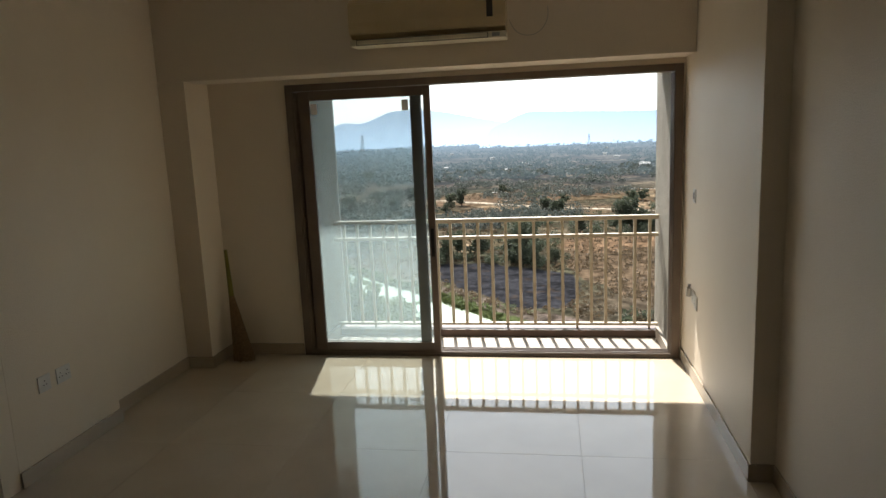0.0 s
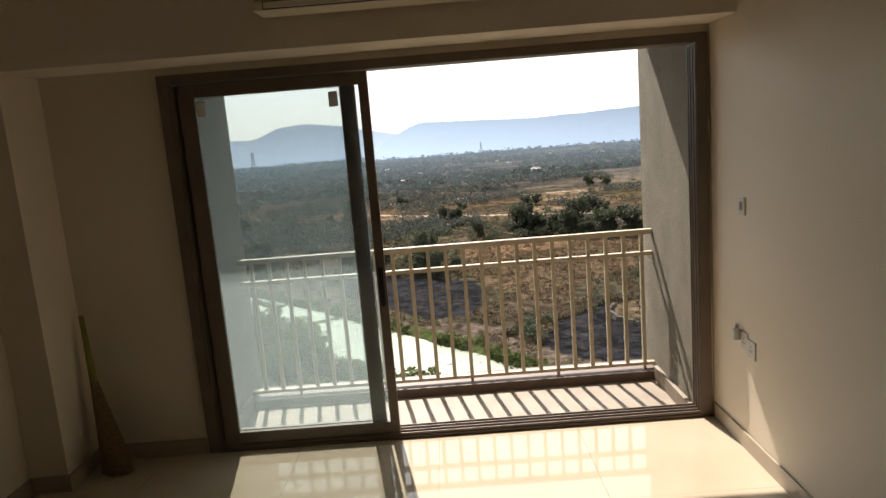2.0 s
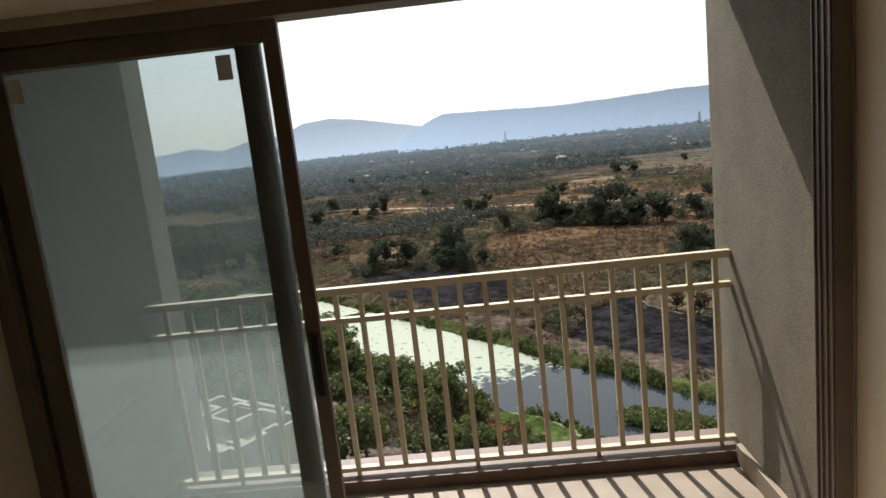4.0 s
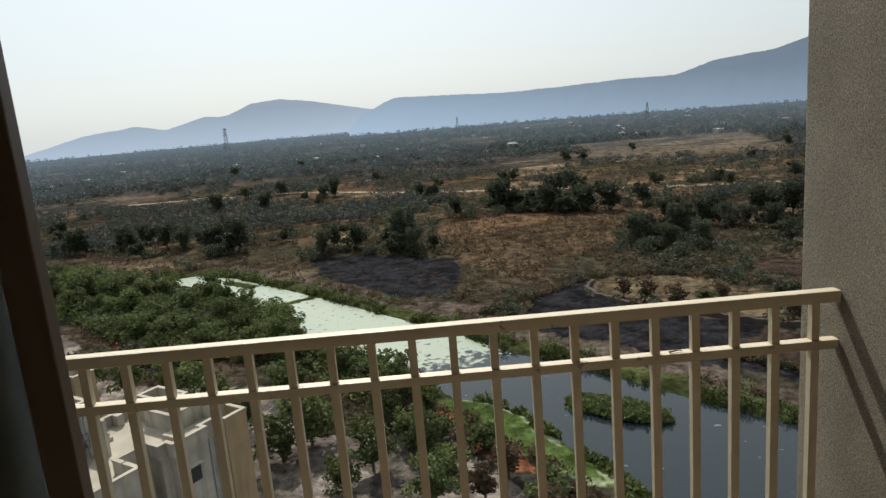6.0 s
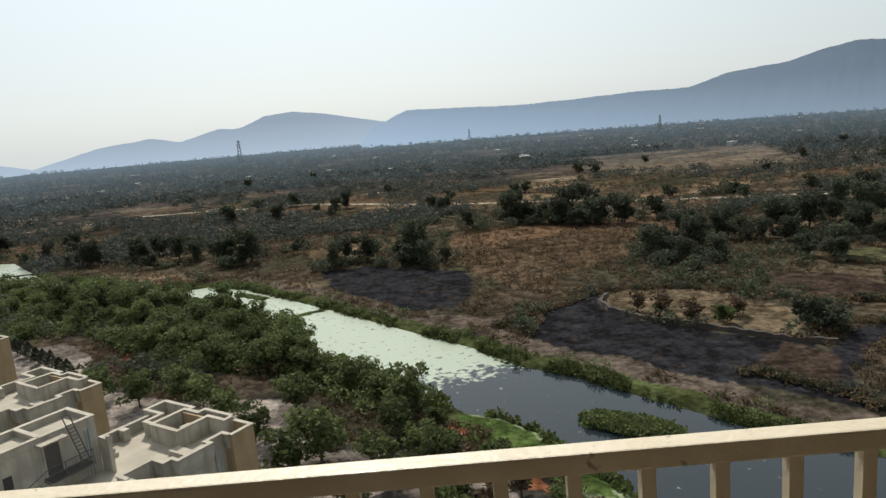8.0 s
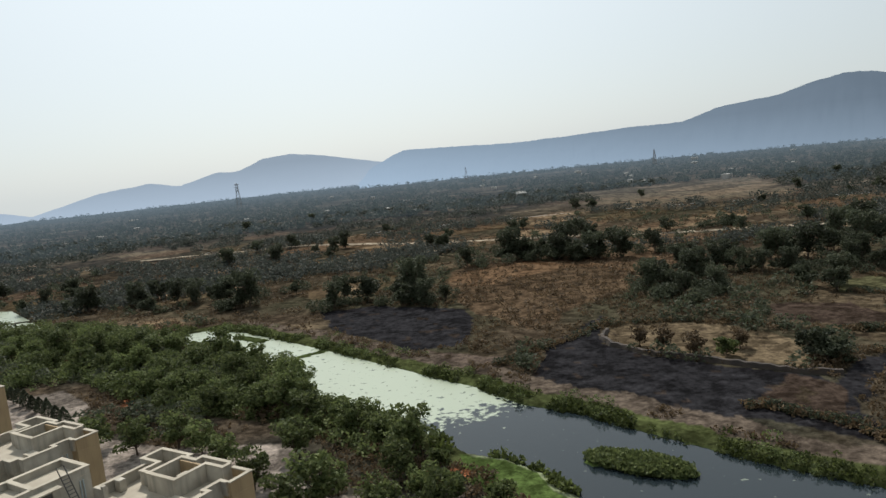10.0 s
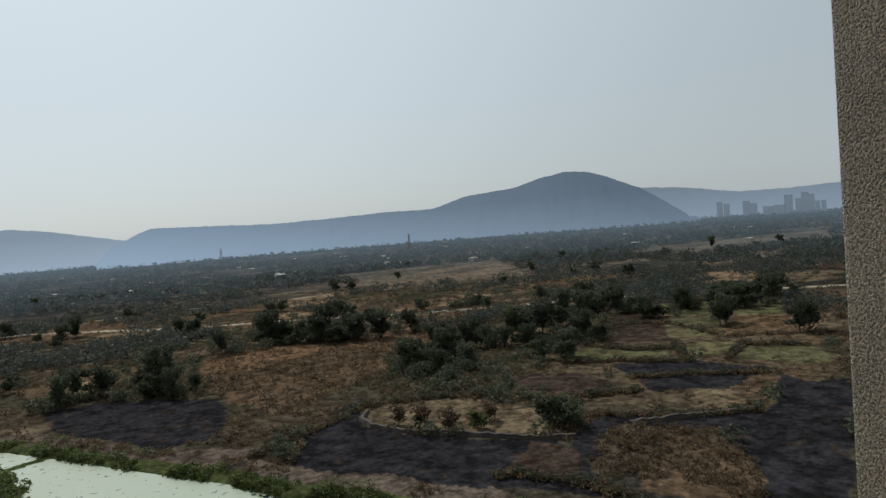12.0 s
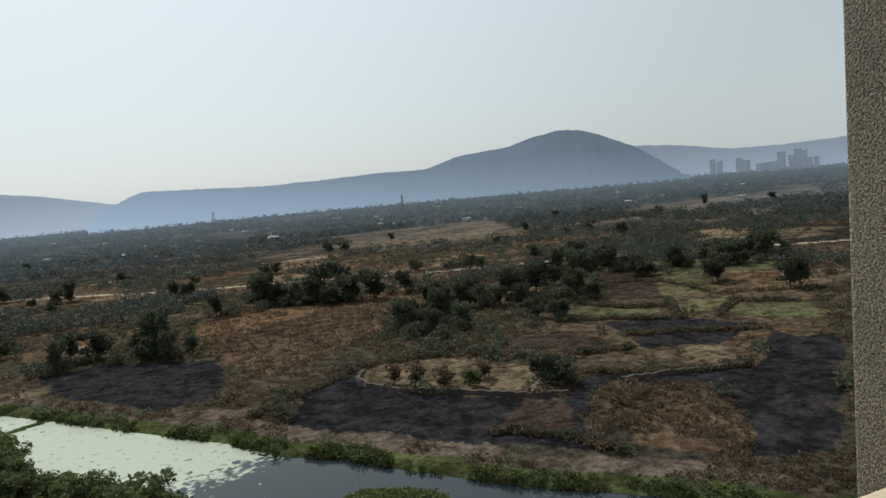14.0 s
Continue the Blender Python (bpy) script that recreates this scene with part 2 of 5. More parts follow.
def tube(bm, a, b, r0, r1=None, sides=8):
    """A tapered rod from a to b."""
    r1 = r0 if r1 is None else r1
    a, b = Vector(a), Vector(b)
    q = (b - a).to_track_quat("Z", "Y")
    rings = []
    for c, r in ((a, r0), (b, r1)):
        rings.append([bm.verts.new(c + q @ Vector((r * math.cos(k * math.tau / sides), r * math.sin(k * math.tau / sides), 0))) for k in range(sides)])
    for k in range(sides):
        j = (k + 1) % sides
        bm.faces.new((rings[0][k], rings[0][j], rings[1][j], rings[1][k]))
    bm.faces.new(rings[0][::-1])
    bm.faces.new(rings[1])


def part(name, bm, material, parent=None, label=""):
    me = bpy.data.meshes.new(name)
    bm.to_mesh(me)
    bm.free()
    me.materials.append(material)
    ob = new(name, me)
    ob.parent = parent
    return tagged(ob, label)


def boxes(name, material, parent, *dims, bevel=0.0, label=""):
    bm = bmesh.new()
    for d in dims:
        box(bm, *d, bevel=bevel)
    return part(name, bm, material, parent, label)


def thing(name, place, label, category, group="", rz=0):
    e = new(name)
    e.empty_display_size = 0.1
    e.matrix_world = pose(*place, 0, 0, rz)
    return tagged(e, label, category, group)


def structure(name, material, *dims, bevel=0.0, label="", category=""):
    return tagged(boxes(name, material, None, *dims, bevel=bevel), label, category, "", "structure")


# ---- room ----
CEIL = 2.90
XR, XL = 0.015, -3.78
BACK = -7.6
structure("wall_north", M_WALL,
          (-4.0, -2.940, 0.0, 0.15, 0.0, CEIL), (0.003, 0.35, 0.0, 0.15, 0.0, CEIL), (-2.940, 0.003, 0.0, 0.15, 2.153, CEIL),
          label="cream painted wall round the balcony door", category="wall")
structure("beam", M_WALL, (XL, XR, -0.35, -0.001, 2.19, CEIL - 0.002), bevel=0.004, label="cream painted beam over the balcony door", category="beam")
structure("column", M_WALL, (XL, -3.57, -0.35, -0.001, 0.0, 2.188), bevel=0.004, label="cream painted column in the corner", category="column")
structure("wall_east", M_WALL, (XR, 0.35, -1.82, -0.002, 0.0, CEIL), (0.13, 0.50, BACK, -1.822, 0.0, CEIL), bevel=0.004,
          label="cream painted side wall with a step back", category="wall")
structure("wall_west", M_WALL, (-3.98, XL, -1.35, -0.002, 0.0, CEIL), (-3.98, -3.69, -2.20, -1.352, 0.0, CEIL), (-5.6, -3.69, -2.32, -2.202, 0.0, CEIL),
          (-5.6, -5.4, BACK, -2.32, 0.0, CEIL), label="cream painted side wall with a passage", category="wall")
structure("wall_south", M_WALL, (-5.6, 0.5, BACK - 0.15, BACK, 0.0, CEIL), label="cream painted back wall", category="wall")
structure("ceiling", M_CEIL, (-5.6, 0.5, BACK - 0.15, 0.15, CEIL, CEIL + 0.15), label="white painted ceiling", category="ceiling")
FLOOR = structure("floor", M_GROUT, (-5.6, 0.5, BACK - 0.15, 0.12, -0.15, -0.004), label="polished cream tile floor", category="floor")
base = structure("baseboard", M_SKIRT,
                 (XR - 0.012, XR - 0.001, -1.82, -0.03, 0.0, 0.09), (XR - 0.012, 0.117, -1.834, -1.822, 0.0, 0.09), (0.118, 0.129, BACK, -1.822, 0.0, 0.09),
                 (XL + 0.001, XL + 0.013, -1.35, -0.352, 0.0, 0.09), (XL + 0.014, -3.556, -0.364, -0.352, 0.0, 0.09), (-3.569, -3.557, -0.351, -0.014, 0.0, 0.09),
                 (-3.556, -2.945, -0.013, -0.001, 0.0, 0.09), (-3.689, -3.677, -2.20, -1.34, 0.0, 0.09),
                 bevel=0.002, label="beige tile skirting", category="skirting")


# ---- sliding balcony door ----
def sliding_door():
    d = thing("sliding_door", (-1.47, 0, 0), "bronze aluminium sliding balcony door, slid open to one side", "door")
    ox = 1.47
    boxes("frame", M_FRAME, d,
          (-2.935 + ox, -2.875 + ox, -0.02, 0.12, 0, 2.15), (-0.06 + ox, 0.0 + ox, -0.02, 0.12, 0, 2.15),
          (-2.875 + ox, -0.06 + ox, -0.02, 0.12, 2.10, 2.15), (-2.875 + ox, -0.06 + ox, -0.02, 0.12, -0.003, 0.018), bevel=0.003)
    for i, y in enumerate((-0.008, 0.03, 0.07, 0.105)):
        boxes("track", M_FRAME, d, (-2.875 + ox, -0.06 + ox, y - 0.003, y + 0.003, 0.0185, 0.034), (-0.067 + ox, -0.0605 + ox, y - 0.003, y + 0.003, 0.035, 2.09), (-2.8745 + ox, -2.857 + ox, y - 0.003, y + 0.003, 0.035, 2.09))
    for x0, x1, y in ((-2.862, -1.890, 0.055), (-2.835, -1.812, 0.012)):
        leaf = new("leaf")
        leaf.parent = d
        w = 0.052 if y < 0.03 else 0.085
        a, b = x0 + ox, x1 + ox
        boxes("stile", M_FRAME, leaf, (a, a + 0.085, y - 0.014, y + 0.014, 0.035, 2.095), bevel=0.003)
        boxes("stile", M_FRAME, leaf, (b - w, b, y - 0.014, y + 0.014, 0.035, 2.095), bevel=0.003)
        boxes("rail", M_FRAME, leaf, (a + 0.085, b - w, y - 0.013, y + 0.013, 2.025, 2.095), bevel=0.003)
        boxes("rail", M_FRAME, leaf, (a + 0.085, b - w, y - 0.013, y + 0.013, 0.035, 0.105), bevel=0.003)
        pane = boxes("pane", M_GLASS, leaf, (a + 0.085, b - w, y - 0.002, y + 0.002, 0.105, 2.025), label="dusty tinted glass pane")
    boxes("handle", M_BLACK, d, (-1.850 + ox, -1.824 + ox, -0.012, -0.0025, 0.80, 1.02), bevel=0.003, label="black recessed pull handle")
    for x in (-2.745, -2.03):
        boxes("sticker", M_SWITCH, d, (x + ox, x + 0.05 + ox, 0.004, 0.0085, 1.92, 2.00), label="small faded paper sticker")
    return d


sliding_door()


# ---- air conditioner, sockets, broom ----
def air_conditioner():
    a = thing("air_conditioner", (-1.72, -0.35, 2.335), "yellowed cream split air conditioner over the balcony door", "air conditioner")
    bm = bmesh.new()
    prof = [(0, 0.045), (-0.13, 0.045), (-0.205, 0.075), (-0.215, 0.14), (-0.205, 0.27), (-0.17, 0.30), (0, 0.30)]
    ends = []
    for x in (-0.52, 0.52):
        ends.append([bm.verts.new((x, y, z)) for y, z in prof])
    for k in range(len(prof)):
        j = (k + 1) % len(prof)
        bm.faces.new((ends[0][k], ends[0][j], ends[1][j], ends[1][k]))
    bm.faces.new(ends[0][::-1])
    bm.faces.new(ends[1])
    bmesh.ops.recalc_face_normals(bm, faces=bm.faces)
    bmesh.ops.bevel(bm, geom=list(bm.edges), offset=0.006, segments=2, affect="EDGES")
    part("body", bm, M_AC, a)
    boxes("outlet_surround", M_ACL, a, (-0.52, 0.52, -0.195, -0.02, 0.0, 0.043), bevel=0.008, label="ivory outlet surround")
    boxes("louvre", M_ACL, a, (-0.47, 0.40, -0.206, -0.196, 0.008, 0.036), bevel=0.003, label="closed ivory louvre")
    boxes("slot", M_BLACK, a, (-0.475, 0.405, -0.198, -0.1955, 0.004, 0.040), label="dark outlet gap")
    boxes("display", M_GREY, a, (0.43, 0.48, -0.199, -0.194, 0.010, 0.034), bevel=0.002, label="grey status window")
    boxes("badge", M_BLACK, a, (0.40, 0.44, -0.2215, -0.213, 0.13, 0.25), bevel=0.002, label="dark rating sticker")


air_conditioner()


def switch_plate(x, y, z, rz, w, h, n, label, category):
    s = thing("switch_plate" if category == "switch" else "wall_socket", (x, y, z), label, category, "", rz)
    boxes("plate", M_SWITCH, s, (-w / 2, w / 2, -0.008, 0, -h / 2, h / 2), bevel=0.003)
    for k in range(n):
        cx = (k - (n - 1) / 2) * w / n
        if category == "switch":
            boxes("rocker", M_GREY, s, (cx - 0.011, cx + 0.011, -0.013, -0.0085, -0.022, 0.022), bevel=0.002, label="light rocker key")
        else:
            for px, pz in ((0, 0.014), (-0.01, -0.008), (0.01, -0.008)):
                boxes("pin_hole", M_BLACK, s, (cx + px - 0.003, cx + px + 0.003, -0.0095, -0.0085, pz - 0.003, pz + 0.003))
    return s


switch_plate(XR, -0.40, 1.262, -90, 0.075, 0.09, 1, "small white switch plate on the cream side wall", "switch")
switch_plate(XR, -0.42, 0.575, -90, 0.085, 0.09, 1, "white socket with a plug on the side wall", "socket")
plug = thing("plug", (XR - 0.009, -0.37, 0.60), "small white plug adapter in the side wall socket", "plug")
boxes("body", M_SWITCH, plug, (-0.035, 0, -0.02, 0.02, -0.03, 0.03), bevel=0.008)
boxes("tip", M_SWITCH, plug, (-0.022, -0.004, -0.008, 0.008, 0.0305, 0.055), bevel=0.004)
switch_plate(XR, -0.50, 0.555, -90, 0.09, 0.09, 1, "white switched socket beside the plug", "socket")
switch_plate(-3.69, -1.95, 0.49, 90, 0.09, 0.09, 1, "white wall socket on the passage wall", "socket")
switch_plate(-3.69, -1.80, 0.49, 90, 0.11, 0.09, 2, "white double wall socket on the passage wall", "socket")


def broom():
    b = thing("broom", (-3.36, -0.16, 0), "brown grass broom leaning in the corner by the column", "broom")
    rng = random.Random(4)
    bm = bmesh.new()
    tube(bm, (-0.165, 0.10, 0.89), (-0.125, 0.05, 0.5), 0.013, 0.022)
    part("handle", bm, M_STRAW2, b, "yellow green wrapped handle")
    bm = bmesh.new()
    for k in range(150):
        a = rng.uniform(0, math.tau)
        r = rng.random() ** 0.5
        top = Vector((-0.125 + 0.018 * r * math.cos(a), 0.05 + 0.02 * r * math.sin(a), 0.52))
        bot = Vector((-0.03 + 0.085 * r * math.cos(a), -0.02 + 0.06 * r * math.sin(a), 0.004 + 0.02 * rng.random()))
        tube(bm, top, bot, 0.004, 0.006, 4)
    part("bristles", bm, M_STRAW, b, "spread brown grass bristles")


broom()

# ---- balcony ----
BX0, BX1 = -2.995, 0.008
structure("balcony_floor", M_BALC, (BX0, BX1, 0.151, 1.03, -0.30, -0.164), label="brown tiled balcony floor in sunlight", category="floor")
structure("balcony_kerb", M_KERB, (BX0, BX1, 1.031, 1.30, -0.30, -0.10), bevel=0.004, label="dark brown kerb under the balcony railing", category="kerb")
structure("balcony_sill", M_BALC, (BX0, BX1, 0.121, 0.150, -0.30, -0.005), label="tiled threshold of the balcony door", category="sill")
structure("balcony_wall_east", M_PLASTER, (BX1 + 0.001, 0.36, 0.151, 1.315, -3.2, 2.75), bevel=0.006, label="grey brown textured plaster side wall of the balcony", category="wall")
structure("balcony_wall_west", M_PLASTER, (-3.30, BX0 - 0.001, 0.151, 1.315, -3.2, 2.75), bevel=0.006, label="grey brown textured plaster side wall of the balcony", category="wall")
structure("balcony_fin", M_BWALL, (-3.75, -3.19, 1.316, 1.95, -3.2, 2.75), bevel=0.006, label="pale painted fin of the facade beyond the balcony", category="wall")
structure("balcony_slab", M_PLASTER, (BX0, BX1, 0.151, 1.30, 2.44, 2.75), bevel=0.004, label="plastered slab over the balcony", category="slab")
structure("balcony_skirting", M_BALC, (BX1 - 0.03, BX1 - 0.001, 0.152, 1.03, -0.163, -0.06), (BX0 + 0.001, BX0 + 0.03, 0.152, 1.03, -0.163, -0.06), bevel=0.003,
          label="brown tile skirting along the balcony walls", category="skirting")


def railing():
    r = thing("railing", (BX0, 1.105, -0.1), "cream painted steel balcony railing with square balusters", "railing")
    L = BX1 - BX0
    boxes("handrail", M_RAIL, r, (0.001, L - 0.001, -0.022, 0.022, 1.006, 1.045), bevel=0.004)
    boxes("mid_rail", M_RAIL, r, (0.001, L - 0.001, -0.019, 0.019, 0.852, 0.882), bevel=0.003)
    boxes("bottom_rail", M_RAIL, r, (0.001, L - 0.001, -0.020, 0.020, 0.028, 0.052), bevel=0.003)
    s = 0.1285
    first = None
    for k in range(23):
        x = L - 0.075 - k * s
        if first is None:
            first = boxes("baluster", M_RAIL, r, (-0.0135, 0.0135, -0.0135, 0.0125, 0.053, 0.851), (-0.0125, 0.0125, -0.0125, 0.0125, 0.883, 1.005))
            first.location = (x, 0, 0)
            second = boxes("foot", M_RAIL, r, (-0.010, 0.010, -0.010, 0.010, 0.0005, 0.0275))
            second.location = (x, 0, 0)
        else:
            o = new("baluster", first.data)
            o.parent = r
            o.location = (x, 0, 0)
            if k % 5 == 0:
                o = new("foot", second.data)
                o.parent = r
                o.location = (x, 0, 0)


railing()

# ---- landscape ----
GZ, WZ = -38.0, -38.6
FAR_BANK = [(-75, 184), (-66, 186), (-55, 179), (-43, 167), (-29, 152), (-15, 136), (-6, 126), (3, 116), (10, 105), (18, 99), (24, 91), (35, 78), (48, 66), (61, 53), (85, 32), (120, 0)]
NEAR_BANK = [(60, -30), (32, 25), (22, 52), (16, 66), (13, 72), (9, 81), (5, 86), (0, 89), (-6, 98), (-13, 108), (-25, 119), (-31, 134), (-45, 151), (-56, 164), (-71, 174)]
RIVER = FAR_BANK + NEAR_BANK
POND = [(-182, 264), (-165, 258), (-122, 207), (-132, 209), (-150, 225), (-175, 245)]
FIELDS = [
    ("ochre", [(-2, 209), (9, 262), (40, 247), (65, 198), (48, 181), (33, 166), (18, 149), (9, 168), (5, 180)]),
    ("burnt", [(-37, 193), (-19, 192), (5, 176), (7, 166), (2, 143), (-10, 141), (-16, 150), (-29, 169)]),
    ("burnt", [(10, 110), (21, 137), (35, 153), (30, 132), (36, 121), (55, 104), (58, 97), (52, 79), (46, 84), (30, 96)]),
    ("tan", [(31, 139), (41, 146), (53, 141), (64, 121), (57, 106), (44, 118), (33, 128)]),
    ("brown", [(53, 105), (58, 97), (50, 84), (42, 94)]),
    ("lime", [(0, 87), (6, 85), (10, 76), (15, 66), (11, 66), (6, 76), (0, 83)]),
    ("sand", [(-6, 142), (10, 130), (10, 122), (-3, 127)]),
    ("dry", [(82, 152), (98, 176), (128, 186), (172, 222), (206, 200), (176, 158), (150, 126), (128, 104), (100, 97), (76, 116), (64, 138)]),
    ("brown", [(144, 211), (160, 203), (128, 158), (114, 165)]),
    ("green", [(173, 218), (192, 206), (171, 184), (156, 192)]),
    ("green", [(192, 203), (205, 189), (183, 170), (171, 178)]),
    ("green", [(152, 188), (168, 180), (156, 169), (142, 178)]),
    ("olive", [(138, 174), (150, 164), (143, 156), (130, 163)]),
    ("green", [(95, 162), (107, 168), (118, 148), (111, 140), (91, 152)]),
    ("olive", [(129, 153), (143, 149), (126, 136), (117, 142)]),
    ("green", [(134, 138), (152, 130), (136, 114), (125, 130)]),
    ("burnt", [(97, 144), (115, 139), (123, 117), (102, 110), (90, 120)]),
    ("brown", [(71, 150), (87, 143), (87, 127), (75, 127), (67, 137)]),
    ("tan", [(96, 115), (104, 110), (98, 99), (87, 104)]),
    ("ochre", [(103, 111), (120, 117), (132, 114), (122, 107), (103, 103)]),
    ("tan", [(81, 125), (87, 119), (83, 116), (77, 122)]),
    ("burnt", [(121, 114), (119, 105), (128, 102), (75, 61), (66, 66), (77, 78), (83, 93), (72, 104), (64, 100), (57, 91), (57, 99), (67, 109), (77, 110), (95, 96), (102, 99)]),
    ("ochre", [(75, 99), (80, 97), (78, 82), (73, 72), (64, 69), (56, 79), (65, 88)]),
    ("straw", [(104, 589), (268, 564), (211, 394), (127, 412)]),
    ("straw", [(377, 513), (633, 526), (509, 412), (359, 416)]),
    ("yard", [(-140, 5), (-2, 5), (8, 60), (-2, 78), (-20, 80), (-26, 98), (-45, 101), (-66, 112), (-71, 128), (-82, 139), (-95, 137), (-140, 120)]),
]
COLOURS = {"dry": (0.060, 0.046, 0.030), "olive": (0.074, 0.066, 0.036), "straw": (0.090, 0.070, 0.046), "ochre": (0.0680, 0.0470, 0.0300), "burnt": (0.0160, 0.0155, 0.0170), "tan": (0.0880, 0.0670, 0.0430), "brown": (0.0360, 0.0260, 0.0205),
           "green": (0.062, 0.060, 0.032), "lime": (0.065, 0.10, 0.025), "sand": (0.0760, 0.0580, 0.0470), "yard": (0.165, 0.14, 0.12)}


TRACKS = [[(-170, 392), (-73, 384), (0, 330), (60, 305), (93, 282), (150, 262)], [(-48, 300), (-26, 303), (-2, 300)], [(180, 250), (260, 200)]]


def inside(poly, x, y):
    x, y = np.asarray(x, float), np.asarray(y, float)
    c = np.zeros(x.shape, bool)
    for (x1, y1), (x2, y2) in zip(poly, poly[1:] + poly[:1]):
        if y1 != y2:
            c ^= ((y1 > y) != (y2 > y)) & (x < (x2 - x1) * (y - y1) / (y2 - y1) + x1)
    return c


def gap(poly, x, y, closed=True):
    """Distance to a line of points."""
    best = np.full(np.shape(x), 1e9)
    ends = zip(poly, poly[1:] + poly[:1]) if closed else zip(poly, poly[1:])
    for (x1, y1), (x2, y2) in ends:
        dx, dy = x2 - x1, y2 - y1
        t = np.clip(((x - x1) * dx + (y - y1) * dy) / (dx * dx + dy * dy), 0, 1)
        best = np.minimum(best, np.hypot(x - x1 - t * dx, y - y1 - t * dy))
    return best


GRIDS = np.random.RandomState(7).rand(8, 257, 257)


def vnoise(x, y, size, k=0):
    """Smooth noise from 0 to 1, about size metres a cell, in numpy."""
    g = GRIDS[k % 8]
    u, v = np.asarray(x) / size + 91.3 * k, np.asarray(y) / size + 37.7 * k
    i, j = np.floor(u).astype(int), np.floor(v).astype(int)
    fu, fv = u - i, v - j
    fu, fv = fu * fu * (3 - 2 * fu), fv * fv * (3 - 2 * fv)
    i0, j0, i1, j1 = i % 256, j % 256, (i + 1) % 256, (j + 1) % 256
    return (g[i0, j0] * (1 - fu) + g[i1, j0] * fu) * (1 - fv) + (g[i0, j1] * (1 - fu) + g[i1, j1] * fu) * fv


def fbm(x, y, size, k=0):
    return (vnoise(x, y, size, k) + 0.5 * vnoise(x, y, size / 2.1, k + 1) + 0.25 * vnoise(x, y, size / 4.3, k + 2) + 0.12 * vnoise(x, y, size / 9, k + 3)) / 1.87


def ground_height(x, y):
    w = inside(RIVER, x, y) | inside(POND, x, y)
    d = np.minimum(gap(RIVER, x, y), gap(POND, x, y))
    h = GZ + 0.5 * (fbm(x, y, 14, 2) - 0.5) * np.clip(d / 8, 0, 1)
    isl = np.hypot(((x - 21) * 0.82 - (y - 80.3) * 0.57) / 7.2, ((x - 21) * 0.57 + (y - 80.3) * 0.82) / 2.6)
    isl += 0.35 * (vnoise(x, y, 2.5, 3) - 0.5)
    depth = np.where(w, -1.4 * np.clip(d / 2.0, 0, 1) - 0.62, np.where(d < 1.5, -0.45 * (1 - d / 1.5), 0))
    h = h + depth
    h = np.where(isl < 1, np.maximum(h, WZ + 0.35 * (1 - isl) + 0.05), h)
    bar = np.minimum(gap([(-38, 146), (-33, 149), (-28, 152)], x, y, False) / 1.5, np.minimum(gap([(-55, 174), (-47, 167)], x, y, False), gap([(-151, 230), (-142, 231)], x, y, False)) / 1.9)
    h = np.where(bar < 1, np.maximum(h, WZ + 0.3 * (1 - bar) + 0.04), h)
    wall = inside([(-140, 5), (-2, 5), (2, 60), (-2, 78), (-20, 80), (-45, 101), (-95, 137), (-140, 120)], x, y)
    return np.where(wall, GZ, h)


def surface(name, me, material, smooth=True):
    me.materials.append(material)
    if smooth:
        me.polygons.foreach_set("use_smooth", [True] * len(me.polygons))
    return new(name, me)


def polar(name, r0, r1, n_r, a0, a1, n_a, fz):
    rr = r0 * (r1 / r0) ** (np.arange(n_r + 1) / n_r)
    aa = np.radians(np.linspace(a0, a1, n_a + 1))
    R, A = np.meshgrid(rr, aa, indexing="ij")
    X, Y = R * np.sin(A), R * np.cos(A)
    Z = fz(X, Y)
    co = np.stack([X, Y, Z], -1).reshape(-1, 3)
    idx = np.arange((n_r + 1) * (n_a + 1)).reshape(n_r + 1, n_a + 1)
    q = np.stack([idx[:-1, :-1], idx[:-1, 1:], idx[1:, 1:], idx[1:, :-1]], -1).reshape(-1, 4)[:, ::-1]
    me = bpy.data.meshes.new(name)
    me.vertices.add(len(co))
    me.vertices.foreach_set("co", co.ravel())
    me.loops.add(q.size)
    me.loops.foreach_set("vertex_index", q.ravel())
    me.polygons.add(len(q))
    me.polygons.foreach_set("loop_start", np.arange(0, q.size, 4))
    me.polygons.foreach_set("loop_total", np.full(len(q), 4))
    me.update(calc_edges=True)
    return me, X, Y


